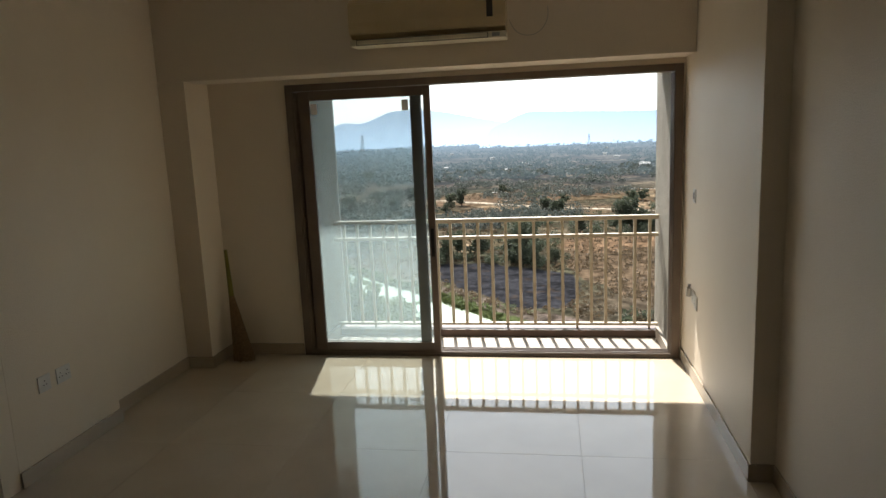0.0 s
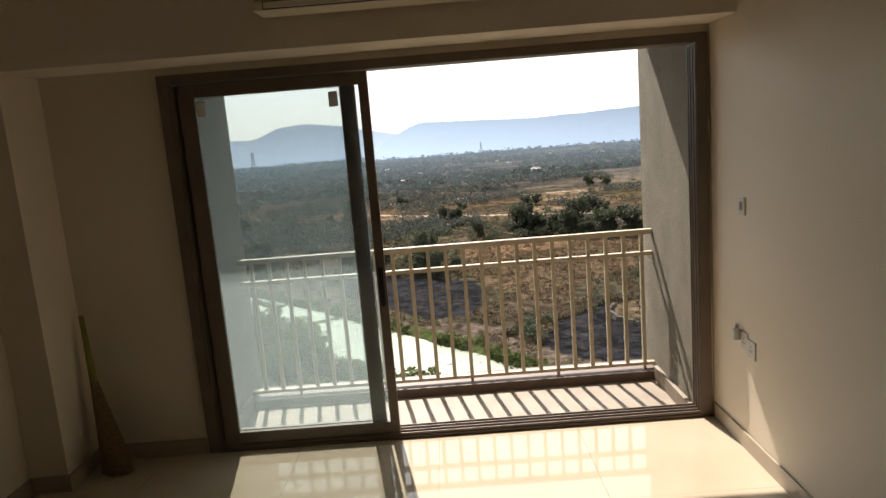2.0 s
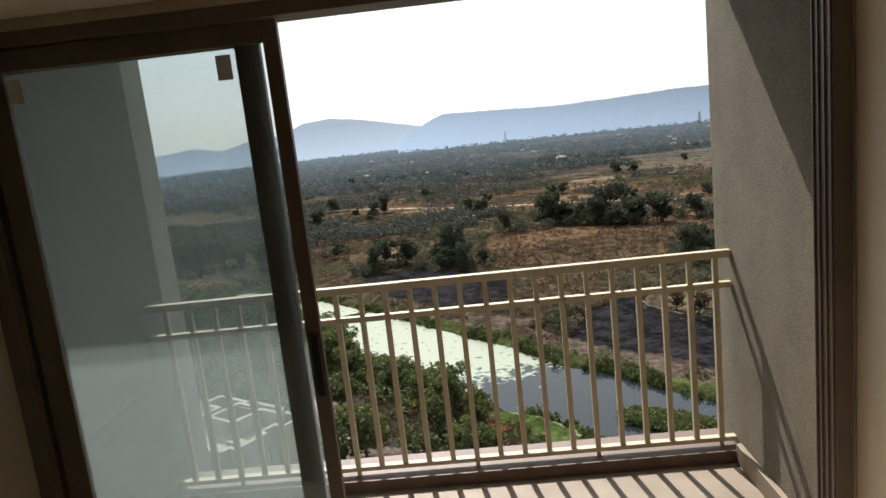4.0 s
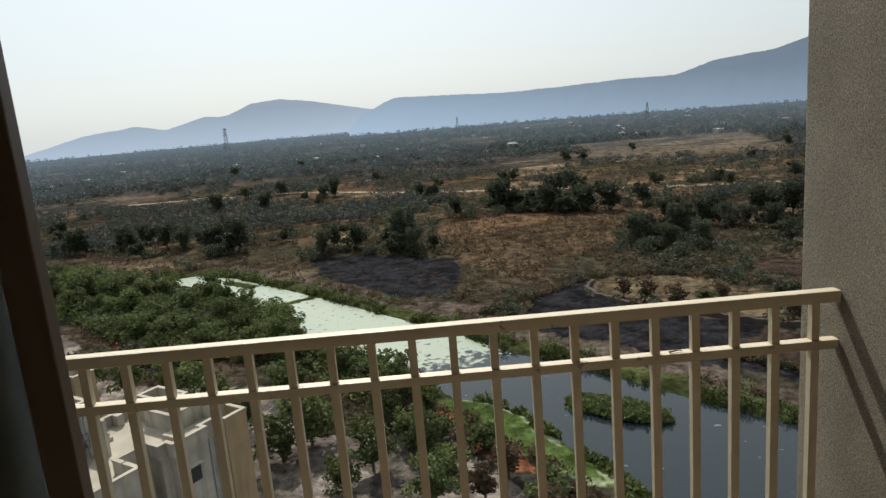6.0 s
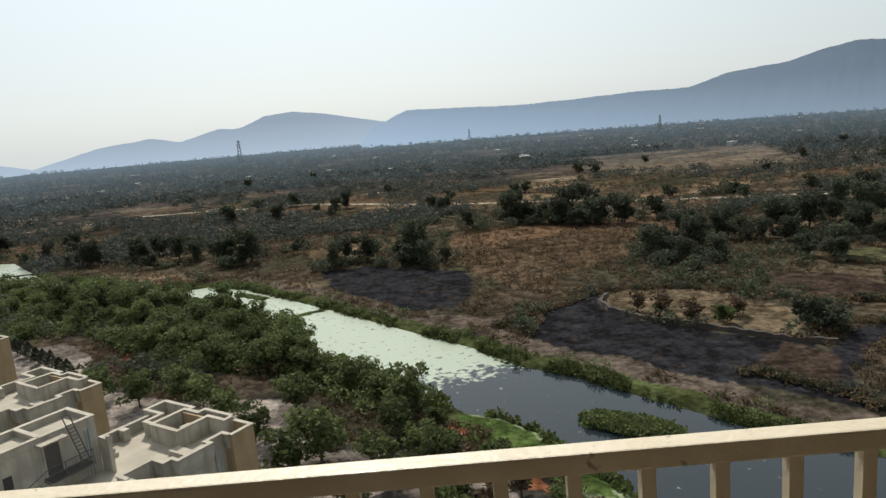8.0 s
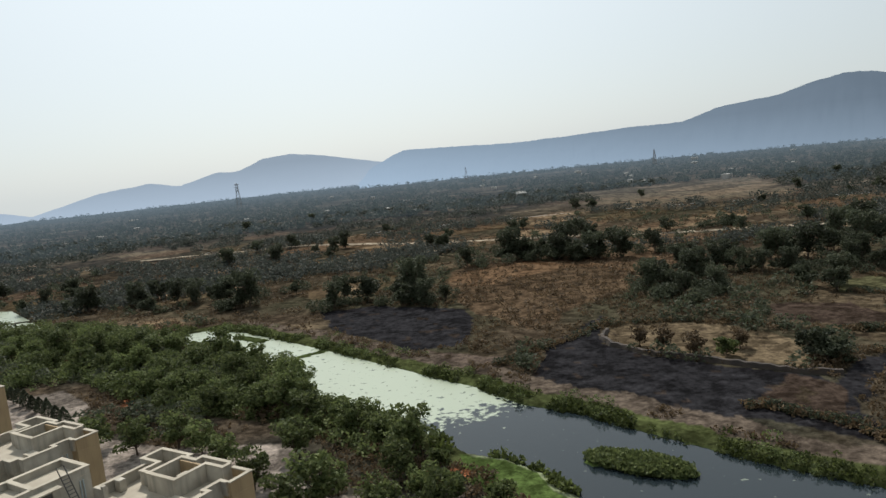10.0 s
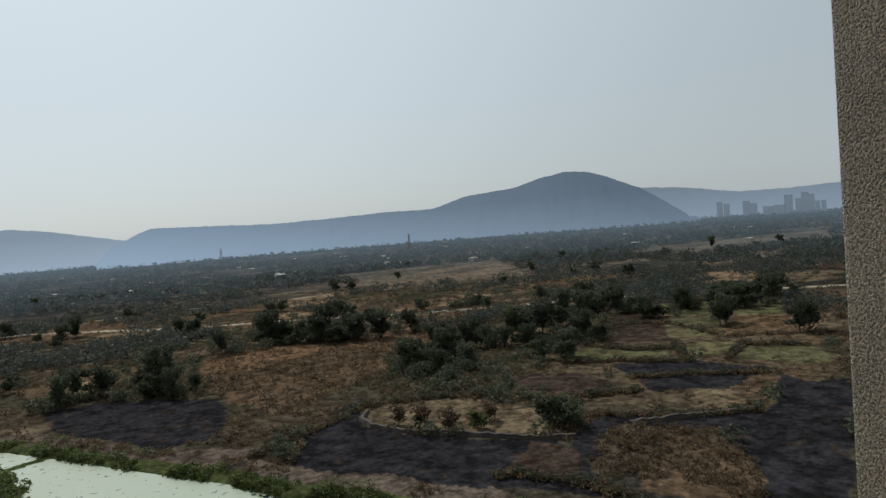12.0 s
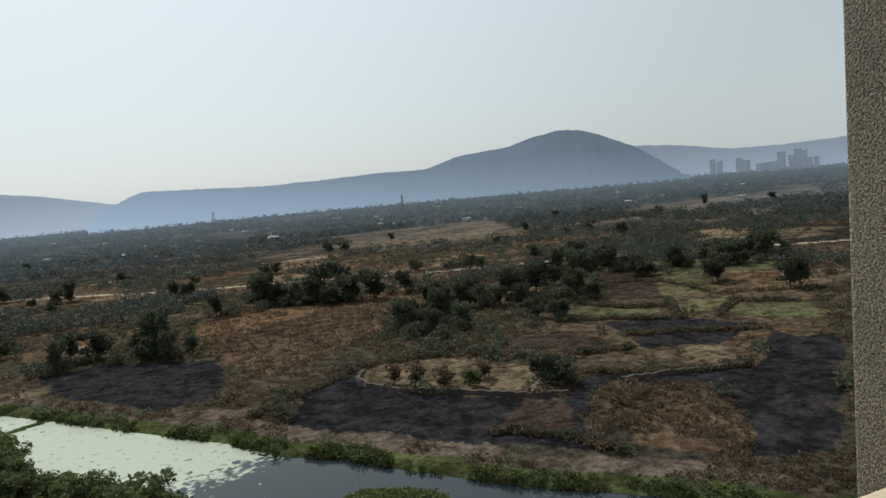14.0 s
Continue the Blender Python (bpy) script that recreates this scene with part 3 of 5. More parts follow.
def land_colour(X, Y):
    """What covers the ground: grass, fields, burnt stubble, banks, paving; greyed far off as haze."""
    wx, wy = X + 5 * (fbm(X, Y, 9, 1) - 0.5), Y + 5 * (fbm(X, Y, 9, 4) - 0.5)
    R = np.hypot(X, Y)
    n1, n2, n3 = fbm(X, Y, 60, 0), fbm(X, Y, 7, 3), fbm(X, Y, 160, 5)
    grass = np.array([0.0520, 0.0395, 0.0275])
    dull = np.array([0.0400, 0.0368, 0.0240])
    dark = np.array([0.0256, 0.0240, 0.0208])
    straw = np.array([0.1040, 0.0800, 0.0528])
    t = np.clip((n1 - 0.42) * 5 + (n2 - 0.5), 0, 1)[..., None]
    c = grass * (1 - t) + dull * t
    t = np.clip((n3 - 0.52) * 6 + (n2 - 0.5) * 1.2, 0, 1)[..., None]
    c = c * (1 - t) + dark * t
    t = (np.clip((fbm(X * 0.5, Y, 26, 6) - 0.60) * 9, 0, 1) * (R > 170))[..., None]
    c = c * (1 - t) + straw * t
    for kind, poly in FIELDS:
        if kind == "yard":
            m = inside(poly, X, Y)
        else:
            m = inside(poly, wx, wy)
        e = 0.8 + 0.5 * n2[..., None]
        patch = (vnoise(X, Y, 2.2, 2) < {"burnt": 0.86, "green": 0.95, "olive": 0.93}.get(kind, 0.80))[..., None]
        col = np.array(COLOURS[kind]) * e
        other = grass * 0.7 if kind != "burnt" else np.array([0.028, 0.022, 0.019])
        if kind == "yard":
            patch = patch | True
        if kind == "yard":
            col = np.where((vnoise(X, Y, 9, 5) > 0.62)[..., None], col * 0.55, col)
        c = np.where(m[..., None], np.where(patch, col, other), c)
    # hedges and ditches between small fields, then pale tracks
    hx, hy = X + 9 * (fbm(X, Y, 30, 2) - 0.5), Y + 9 * (fbm(X, Y, 30, 5) - 0.5)
    line = np.minimum(np.abs((hx * 0.8 + hy * 0.6) / 38 % 1 - 0.5), np.abs((hy * 0.85 - hx * 0.5) / 26 % 1 - 0.5))
    hedge = ((line < 0.045) & (R > 235) & (n1 > 0.40))[..., None]
    c = np.where(hedge, c * 0.45, c)
    plots = GRIDS[4][(np.floor((hx * 0.8 + hy * 0.6) / 38 - 0.5).astype(int)) % 256, (np.floor((hy * 0.85 - hx * 0.5) / 26 - 0.5).astype(int)) % 256][..., None]
    c = np.where(R[..., None] > 200, c * (0.72 + 0.56 * plots) + np.array([0.014, 0.004, 0.0]) * (plots > 0.66), c)
    rim = ((line > 0.045) & (line < 0.065) & (R > 260) & (n2 > 0.46))[..., None]
    c = np.where(rim, np.array([0.105, 0.085, 0.058]), c)
    # haze put into the far cover colour: greyed from 380 m on
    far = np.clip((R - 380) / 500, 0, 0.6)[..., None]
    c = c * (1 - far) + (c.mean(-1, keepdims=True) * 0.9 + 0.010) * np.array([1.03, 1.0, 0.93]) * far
    for track in TRACKS:
        c = np.where((gap(track, X, Y, False) < np.where(R < 220, 0.35, 0.6 + R * 0.005))[..., None], np.array([0.26, 0.22, 0.17]) * (0.7 + 0.6 * n2[..., None]), c)
    d = gap(RIVER, X, Y)
    wet = inside(RIVER, X, Y)
    bank = ((d < 3.2 + 5 * (n2 - 0.4)) & ~wet)[..., None] & ~inside(FIELDS[-1][1], X, Y)[..., None]
    g = np.clip((fbm(X, Y, 12, 6) - 0.4) * 6, 0, 1)[..., None]
    c = np.where(bank, np.array([0.042, 0.048, 0.02]) * (1 - g) + np.array([0.048, 0.056, 0.022]) * g, c)
    rocky = ((d >= 3.2 + 5 * (n2 - 0.4)) & (d < 8 + 7 * (n2 - 0.4)) & ~wet & (Y > 60) & (X > -60) & (X + Y > 90))[..., None]
    c = np.where(rocky, np.array([0.066, 0.052, 0.041]) * (0.6 + 0.9 * n2[..., None]), c)
    wood = inside(WOOD, X, Y)[..., None]
    c = np.where(wood, np.array([0.040, 0.045, 0.02]) * (0.7 + 0.7 * n2[..., None]), c)
    lime = inside(LIME, X + 1.2 * (n2 - 0.5), Y)[..., None] & ~wet[..., None]
    c = np.where(lime, np.array([0.052, 0.076, 0.023]) * (0.75 + 0.5 * n2[..., None]), c)
    rim_l = ((gap(LIME, X, Y) < 0.8) & (n2 > 0.35) & (X + 0.5 * Y > 44))[..., None]
    c = np.where(rim_l & ~wet[..., None], np.array([0.15, 0.17, 0.10]), c)
    for soil in SOIL:
        red = (inside(soil, wx, wy) & (n2 > 0.3))[..., None]
        c = np.where(red, np.array([0.15, 0.062, 0.032]) * (0.7 + 0.6 * n2[..., None]), c)
    c = np.where(wet[..., None], np.array([0.045, 0.058, 0.022]), c)
    isl = (np.hypot(X - 21, Y - 80.3) < 8)[..., None]
    c = np.where(isl, np.array([0.06, 0.085, 0.025]), c)
    return c


LIME = [(-1, 88), (5, 86), (9, 81), (10, 76), (15, 67), (16, 62), (11, 65), (6, 73), (-1, 80)]
SOIL = [[(-8, 84), (0, 82), (-1, 78), (-8, 79)], [(-70, 135), (-62, 135), (-59, 124), (-64, 123)], [(2, 74), (6, 71), (8, 66), (4, 68)]]
WOOD = [(-93, 153), (-74, 139), (-60, 123), (-44, 114), (-34, 109), (-28, 106), (-20, 97), (-14, 90), (-6, 88), (-8, 97), (-15, 106), (-27, 117), (-34, 134), (-48, 151), (-60, 164), (-75, 174), (-118, 195), (-125, 160)]


def land_material(name):
    m = bpy.data.materials.new(name)
    m.use_nodes = True
    n, l = m.node_tree.nodes, m.node_tree.links
    p = n["Principled BSDF"]
    at = n.new("ShaderNodeAttribute")
    at.attribute_name = "cover"
    tc = n.new("ShaderNodeTexCoord")
    a = n.new("ShaderNodeTexNoise")
    a.inputs["Scale"].default_value = 0.9
    a.inputs["Detail"].default_value = 6
    a.inputs["Roughness"].default_value = 0.7
    l.new(tc.outputs["Object"], a.inputs["Vector"])
    mr = n.new("ShaderNodeMapRange")
    mr.inputs["From Min"].default_value, mr.inputs["From Max"].default_value = 0.3, 0.7
    mr.inputs["To Min"].default_value, mr.inputs["To Max"].default_value = 0.45, 1.5
    l.new(a.outputs["Fac"], mr.inputs["Value"])
    vm = n.new("ShaderNodeVectorMath")
    vm.operation = "SCALE"
    l.new(at.outputs["Color"], vm.inputs[0])
    # tussocks and their gaps, at the scale of a stride
    b, br, bm2 = n.new("ShaderNodeTexNoise"), n.new("ShaderNodeMapRange"), n.new("ShaderNodeMath")
    b.inputs["Scale"].default_value, b.inputs["Detail"].default_value, b.inputs["Roughness"].default_value = 0.28, 7, 0.75
    l.new(tc.outputs["Object"], b.inputs["Vector"])
    br.inputs["From Min"].default_value, br.inputs["From Max"].default_value = 0.42, 0.58
    br.inputs["To Min"].default_value, br.inputs["To Max"].default_value = 0.55, 1.45
    l.new(b.outputs["Fac"], br.inputs["Value"])
    bm2.operation = "MULTIPLY"
    l.new(mr.outputs["Result"], bm2.inputs[0])
    l.new(br.outputs["Result"], bm2.inputs[1])
    l.new(bm2.outputs[0], vm.inputs["Scale"])
    l.new(vm.outputs[0], p.inputs["Base Color"])
    p.inputs["Roughness"].default_value = 1.0
    p.inputs["Specular IOR Level"].default_value = 0.0
    return m


M_LAND = land_material("land")
me, GX, GY = polar("ground", 14, 420, 430, -70, 80, 780, ground_height)
att = me.color_attributes.new("cover", "FLOAT_COLOR", "POINT")
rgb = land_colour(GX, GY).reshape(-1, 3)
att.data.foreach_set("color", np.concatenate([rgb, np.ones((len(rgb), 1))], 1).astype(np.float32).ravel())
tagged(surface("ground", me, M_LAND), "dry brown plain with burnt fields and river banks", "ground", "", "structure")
me, _, _ = polar("outer", 1, 1900, 3, 85, 285, 40, lambda X, Y: np.full(X.shape, GZ))
tagged(surface("ground_behind", me, mat("dry_land", (0.15, 0.10, 0.06), (0.08, 0.07, 0.05), 0.02, 0.95)), "dry plain", "ground", "", "structure")


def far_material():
    """Distant backdrop plain: same cover, emissive haze painted on with distance from the house."""
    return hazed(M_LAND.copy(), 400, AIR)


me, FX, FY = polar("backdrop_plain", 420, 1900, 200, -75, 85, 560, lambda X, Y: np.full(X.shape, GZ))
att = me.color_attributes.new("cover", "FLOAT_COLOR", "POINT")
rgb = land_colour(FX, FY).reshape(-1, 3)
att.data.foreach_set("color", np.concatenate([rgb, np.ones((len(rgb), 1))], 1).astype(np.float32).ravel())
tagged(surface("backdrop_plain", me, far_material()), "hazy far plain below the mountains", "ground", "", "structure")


def water_material():
    m = bpy.data.materials.new("river_water")
    m.use_nodes = True
    n, l = m.node_tree.nodes, m.node_tree.links
    p = n["Principled BSDF"]
    tc = n.new("ShaderNodeTexCoord")
    sep = n.new("ShaderNodeSeparateXYZ")
    l.new(tc.outputs["Object"], sep.inputs[0])
    big = n.new("ShaderNodeTexNoise")
    big.inputs["Scale"].default_value = 0.22
    big.inputs["Detail"].default_value = 7
    big.inputs["Roughness"].default_value = 0.72
    l.new(tc.outputs["Object"], big.inputs["Vector"])
    # scum lies upstream of a line across the river
    s = n.new("ShaderNodeMath")
    s.operation = "MULTIPLY_ADD"
    s.inputs[1].default_value = -0.45
    l.new(sep.outputs["X"], s.inputs[0])
    l.new(sep.outputs["Y"], s.inputs[2])
    nz = n.new("ShaderNodeMath")
    nz.operation = "MULTIPLY_ADD"
    nz.inputs[1].default_value = 30
    l.new(big.outputs["Fac"], nz.inputs[0])
    l.new(s.outputs[0], nz.inputs[2])
    edge = n.new("ShaderNodeMapRange")
    edge.inputs["From Min"].default_value, edge.inputs["From Max"].default_value = 112.0, 124.0
    l.new(nz.outputs[0], edge.inputs["Value"])
    fl = n.new("ShaderNodeTexNoise")
    fl.inputs["Scale"].default_value = 0.75
    fl.inputs["Detail"].default_value = 6
    l.new(tc.outputs["Object"], fl.inputs["Vector"])
    sb = n.new("ShaderNodeMath")
    sb.operation = "MULTIPLY_ADD"
    sb.inputs[1].default_value = -0.42
    l.new(edge.outputs["Result"], sb.inputs[0])
    l.new(fl.outputs["Fac"], sb.inputs[2])
    fr = n.new("ShaderNodeMapRange")
    fr.inputs["From Min"].default_value, fr.inputs["From Max"].default_value = 0.32, 0.19
    l.new(sb.outputs[0], fr.inputs["Value"])
    k = n.new("ShaderNodeMath")
    k.operation = "MULTIPLY"
    k.inputs[1].default_value = 1.0
    l.new(fr.outputs["Result"], k.inputs[0])
    mix = n.new("ShaderNodeMix")
    mix.data_type = "RGBA"
    mix.inputs["A"].default_value = (0.014, 0.020, 0.024, 1)
    p.inputs["IOR"].default_value = 1.33
    mix.inputs["B"].default_value = (0.285, 0.325, 0.245, 1)
    l.new(k.outputs[0], mix.inputs["Factor"])
    l.new(mix.outputs["Result"], p.inputs["Base Color"])
    ro = n.new("ShaderNodeMapRange")
    ro.inputs["To Min"].default_value, ro.inputs["To Max"].default_value = 0.12, 0.30
    l.new(k.outputs[0], ro.inputs["Value"])
    l.new(ro.outputs["Result"], p.inputs["Roughness"])
    rip = n.new("ShaderNodeTexNoise")
    rip.inputs["Scale"].default_value = 2.5
    l.new(tc.outputs["Object"], rip.inputs["Vector"])
    bp = n.new("ShaderNodeBump")
    bp.inputs["Strength"].default_value = 0.06
    bp.inputs["Distance"].default_value = 0.2
    l.new(rip.outputs["Fac"], bp.inputs["Height"])
    l.new(bp.outputs["Normal"], p.inputs["Normal"])
    return m


M_WATER = water_material()
for poly in (RIVER, POND):
    bm = bmesh.new()
    cx, cy = sum(p[0] for p in poly) / len(poly), sum(p[1] for p in poly) / len(poly)
    box(bm, min(p[0] for p in poly) - 2, max(p[0] for p in poly) + 2, min(p[1] for p in poly) - 2, max(p[1] for p in poly) + 2, WZ - 0.02, WZ)
    ob = part("water", bm, M_WATER)
    tagged(ob, "still river water with pale scum upstream", "water", "", "structure")


# ---- hills ----
def hills(name, radius, line, depth, amp, colour, glow, label, west):
    """A ridge that follows (bearing, elevation) in degrees at one distance."""
    az = np.linspace(line[0][0], line[-1][0], 420)
    el = np.interp(az, [p[0] for p in line], [p[1] for p in line])
    el = el + 0.10 * (fbm(az * 2, az * 0, 1.6, 2) - 0.5) + 0.07 * (fbm(az * 2, az * 0, 0.35, 4) - 0.5)
    rows = 14
    co, n_a = [], len(az)
    for j in range(rows + 1):
        f = j / rows
        R = radius - depth * (1 - f)
        a = np.radians(az)
        top = 1.4 + np.tan(np.radians(el)) * radius
        nz = fbm(az * 14, np.full(n_a, f * 30.0), 12, 3) - 0.5
        fine = fbm(az * 3, np.full(n_a, f * 7.0), 1.0, 5) - 0.5
        z = GZ - 1 + (top - GZ + 1) * (f ** 1.15) + amp * nz * math.sin(math.pi * f) + fine * amp * 0.035
        co.append(np.stack([R * np.sin(a), R * np.cos(a), z], -1))
    co = np.concatenate(co)
    faces = [(j * n_a + i, j * n_a + i + 1, (j + 1) * n_a + i + 1, (j + 1) * n_a + i) for j in range(rows) for i in range(n_a - 1)]
    me = bpy.data.meshes.new(name)
    me.from_pydata([tuple(v) for v in co], [], faces)
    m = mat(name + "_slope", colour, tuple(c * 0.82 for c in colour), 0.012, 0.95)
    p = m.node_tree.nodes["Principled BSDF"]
    # blue haze painted as emission, stronger towards the foot of the ridge
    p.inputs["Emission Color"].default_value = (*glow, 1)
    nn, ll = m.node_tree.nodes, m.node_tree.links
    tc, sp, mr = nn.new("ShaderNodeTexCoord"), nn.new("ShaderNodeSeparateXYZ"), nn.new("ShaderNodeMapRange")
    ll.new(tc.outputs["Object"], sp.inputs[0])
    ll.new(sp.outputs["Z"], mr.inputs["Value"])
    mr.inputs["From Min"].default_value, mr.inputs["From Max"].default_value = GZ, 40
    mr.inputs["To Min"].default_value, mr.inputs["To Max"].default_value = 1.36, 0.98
    # painted haze glows stronger towards the west
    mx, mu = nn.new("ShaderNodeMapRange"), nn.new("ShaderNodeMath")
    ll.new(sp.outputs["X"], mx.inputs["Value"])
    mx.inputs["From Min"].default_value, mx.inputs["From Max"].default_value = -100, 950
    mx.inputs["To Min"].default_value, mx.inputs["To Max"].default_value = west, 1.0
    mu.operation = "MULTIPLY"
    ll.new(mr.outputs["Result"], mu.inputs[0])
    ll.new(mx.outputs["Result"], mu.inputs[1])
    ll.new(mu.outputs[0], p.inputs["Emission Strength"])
    p.inputs["Specular IOR Level"].default_value = 0.0
    tagged(surface(name, me, m), label, "hills", "", "structure")


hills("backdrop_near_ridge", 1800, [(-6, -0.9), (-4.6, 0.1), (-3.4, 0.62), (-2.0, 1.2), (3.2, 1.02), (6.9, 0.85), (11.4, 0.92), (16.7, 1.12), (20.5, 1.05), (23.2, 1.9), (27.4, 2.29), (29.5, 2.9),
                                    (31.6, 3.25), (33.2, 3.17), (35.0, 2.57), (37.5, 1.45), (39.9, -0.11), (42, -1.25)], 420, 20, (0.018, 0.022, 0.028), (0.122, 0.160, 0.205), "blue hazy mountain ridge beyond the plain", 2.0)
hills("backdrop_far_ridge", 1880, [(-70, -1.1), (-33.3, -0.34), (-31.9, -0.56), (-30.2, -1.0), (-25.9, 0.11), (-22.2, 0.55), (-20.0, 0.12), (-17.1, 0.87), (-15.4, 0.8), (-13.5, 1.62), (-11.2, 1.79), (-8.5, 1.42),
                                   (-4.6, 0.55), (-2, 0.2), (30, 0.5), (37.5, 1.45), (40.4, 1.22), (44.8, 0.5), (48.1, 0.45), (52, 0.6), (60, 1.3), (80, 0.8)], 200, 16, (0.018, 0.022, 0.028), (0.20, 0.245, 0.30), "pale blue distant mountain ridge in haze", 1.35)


# ---- trees and scrub ----
def quads_mesh(name, centres, sizes, rng, material, flat=0.6):
    """Small bent leaves, two triangles each, at the given centres."""
    n = len(centres)
    d = rng.normal(size=(n, 3))
    d[:, 2] *= flat
    d /= np.linalg.norm(d, axis=1, keepdims=True)
    e = np.cross(d, rng.normal(size=(n, 3)))
    e /= np.linalg.norm(e, axis=1, keepdims=True) + 1e-9
    s = sizes[:, None]
    c = centres
    v = np.stack([c - d * s, c + e * s * 0.55, c + d * s, c - e * s * 0.55], 1).reshape(-1, 3)
    q = np.arange(4 * n).reshape(n, 4)
    me = bpy.data.meshes.new(name)
    me.vertices.add(4 * n)
    me.vertices.foreach_set("co", v.ravel())
    me.loops.add(4 * n)
    me.loops.foreach_set("vertex_index", q.ravel())
    me.polygons.add(n)
    me.polygons.foreach_set("loop_start", np.arange(0, 4 * n, 4))
    me.polygons.foreach_set("loop_total", np.full(n, 4))
    me.update(calc_edges=True)
    me.materials.append(material)
    return me


def make_tree(seed, height, spread, material, count, label, leaf=0.29):
    rng = np.random.RandomState(seed)
    t = thing("tree", (0, 0, 0), label, "tree", "trees along the river")
    bm = bmesh.new()
    fork = height * 0.17
    tube(bm, (0, 0, -0.3), (0.1, 0.05, fork), 0.030 * height, 0.020 * height, 7)
    lobes = []
    for k in range(13):
        a, r = rng.uniform(0, math.tau), spread * rng.uniform(0.10, 0.70)
        tip = np.array([r * math.cos(a), r * math.sin(a), height * rng.uniform(0.27, 0.83)])
        tube(bm, (0.1, 0.05, fork - 0.1), tuple(tip), 0.014 * height, 0.004 * height, 5)
        lobes.append((tip, spread * rng.uniform(0.20, 0.46), height * rng.uniform(0.09, 0.20)))
    part("trunk", bm, M_BARK, t)
    cs = []
    for tip, r, h in lobes:
        m = count // len(lobes)
        u = rng.normal(size=(m, 3))
        u /= np.linalg.norm(u, axis=1, keepdims=True)
        u *= rng.uniform(0.55, 1.08, size=(m, 1))
        cs.append(tip + u * [r, r, h])
    cs = np.concatenate(cs)
    me = quads_mesh("crown", cs, rng.uniform(leaf * 0.6, leaf * 1.5, len(cs)), rng, material)
    o = new("crown", me)
    o.parent = t
    return t


KINDS = [make_tree(11, 8.0, 4.2, M_LEAF, 1700, "leafy green riverside tree with a broad crown"),
         make_tree(12, 7.0, 3.6, M_LEAF, 1500, "leafy green riverside tree with an open crown"),
         make_tree(13, 9.0, 4.6, M_LEAFD, 2000, "dark green field tree with a dense crown"),
         make_tree(14, 6.5, 4.4, M_LEAFD, 1800, "dark green spreading field tree"),
         make_tree(15, 5.5, 3.0, M_LEAFB, 500, "thin brown half bare tree in dry grass"),
         make_tree(16, 4.2, 2.4, M_LEAF, 900, "small bushy green tree")]
used = set()


def plant(kind, x, y, s, rng):
    z = float(ground_height(np.array([x]), np.array([y]))[0])
    m = pose(x, y, z, 0, 0, rng.uniform(0, 360))
    if kind not in used:
        used.add(kind)
        t = KINDS[kind]
        t.matrix_world = m
        return t
    KINDS[kind].scale = (s, s, s * rng.uniform(0.9, 1.1))
    t = copy_thing(KINDS[kind], m)
    KINDS[kind].scale = (1, 1, 1)
    return t


rng = random.Random(21)
SPOTS = [(-31, 206, 2, 1.3), (-10, 199, 2, 1.5), (-14, 203, 3, 1.4), (-62, 213, 2, 1.4), (66, 179, 2, 1.2), (57, 184, 3, 1.2), (60, 110, 3, 0.95), (63, 112, 3, 0.8), (95, 161, 2, 1.0), (54, 236, 2, 1.3), (27, 257, 2, 1.4),
         (97, 198, 2, 1.2), (165, 144, 2, 1.2), (159, 170, 2, 1.2), (78, 192, 2, 1.1), (43, 119, 4, 1.0), (48, 117, 5, 1.0), (39, 124, 4, 1.0), (36, 128, 4, 0.9), (52, 120, 4, 0.9), (-18, 77, 0, 0.8), (-10, 70, 0, 0.75),
         (-21, 74, 1, 0.8), (-13, 66, 1, 0.7), (-4, 72, 1, 0.7), (2, 62, 4, 1.0), (5, 66, 4, 0.9), (-3, 62, 1, 0.8), (-3, 76, 5, 1.0), (-4, 84, 5, 0.7), (-39, 97, 1, 0.8), (-34, 92, 1, 0.7), (-28, 84, 1, 0.8), (-44, 101, 0, 0.8),
         (-50, 100, 1, 0.8), (-58, 104, 1, 0.8), (-24, 62, 5, 1.0), (8, 56, 4, 0.9), (12, 50, 4, 0.9), (4, 50, 1, 0.8)]
SPOTS += [(-9, 82, 1, 0.75), (-24, 92, 0, 0.8), (-1, 68, 5, 1.0), (3, 72, 5, 0.9), (-6, 76, 1, 0.7), (8, 60, 5, 1.0)]
for x, y, k, s in SPOTS:
    plant(k, x, y, s * (1.08 if y < 105 and k in (0, 1, 5) else 1.0), rng)
FIELD_TREES = [(53, 175, 1), (59, 165, 0.8), (68, 167, 0.9), (88, 185, 0.8), (94, 182, 0.8), (85, 192, 0.7), (72, 206, 1), (91, 155, 1), (115, 183, 1.1), (113, 172, 0.9), (135, 228, 1.4), (145, 228, 1.4), (156, 228, 1.3),
               (158, 215, 1.1), (151, 194, 0.8), (155, 168, 1.0), (161, 144, 1.1), (80, 216, 1), (90, 211, 1), (99, 203, 0.9), (61, 108, 0.9), (75, 236, 1)]
GROVE_TREES = [(-33, 197, 1), (-12, 190, 1), (-6, 188, 0.9), (9, 244, 0.8), (-65, 213, 1.2), (-72, 225, 1.1), (31, 253, 1.1), (36, 246, 1.1), (42, 241, 1.2), (47, 237, 1.2), (55, 236, 1.2), (63, 234, 1.1), (26, 266, 1),
               (170, 202, 1.2), (190, 192, 1.2), (201, 190, 1.2), (183, 193, 1.2), (-50, 227, 0.8), (-100, 321, 1.2), (5, 346, 0.8), (125, 287, 0.8)]
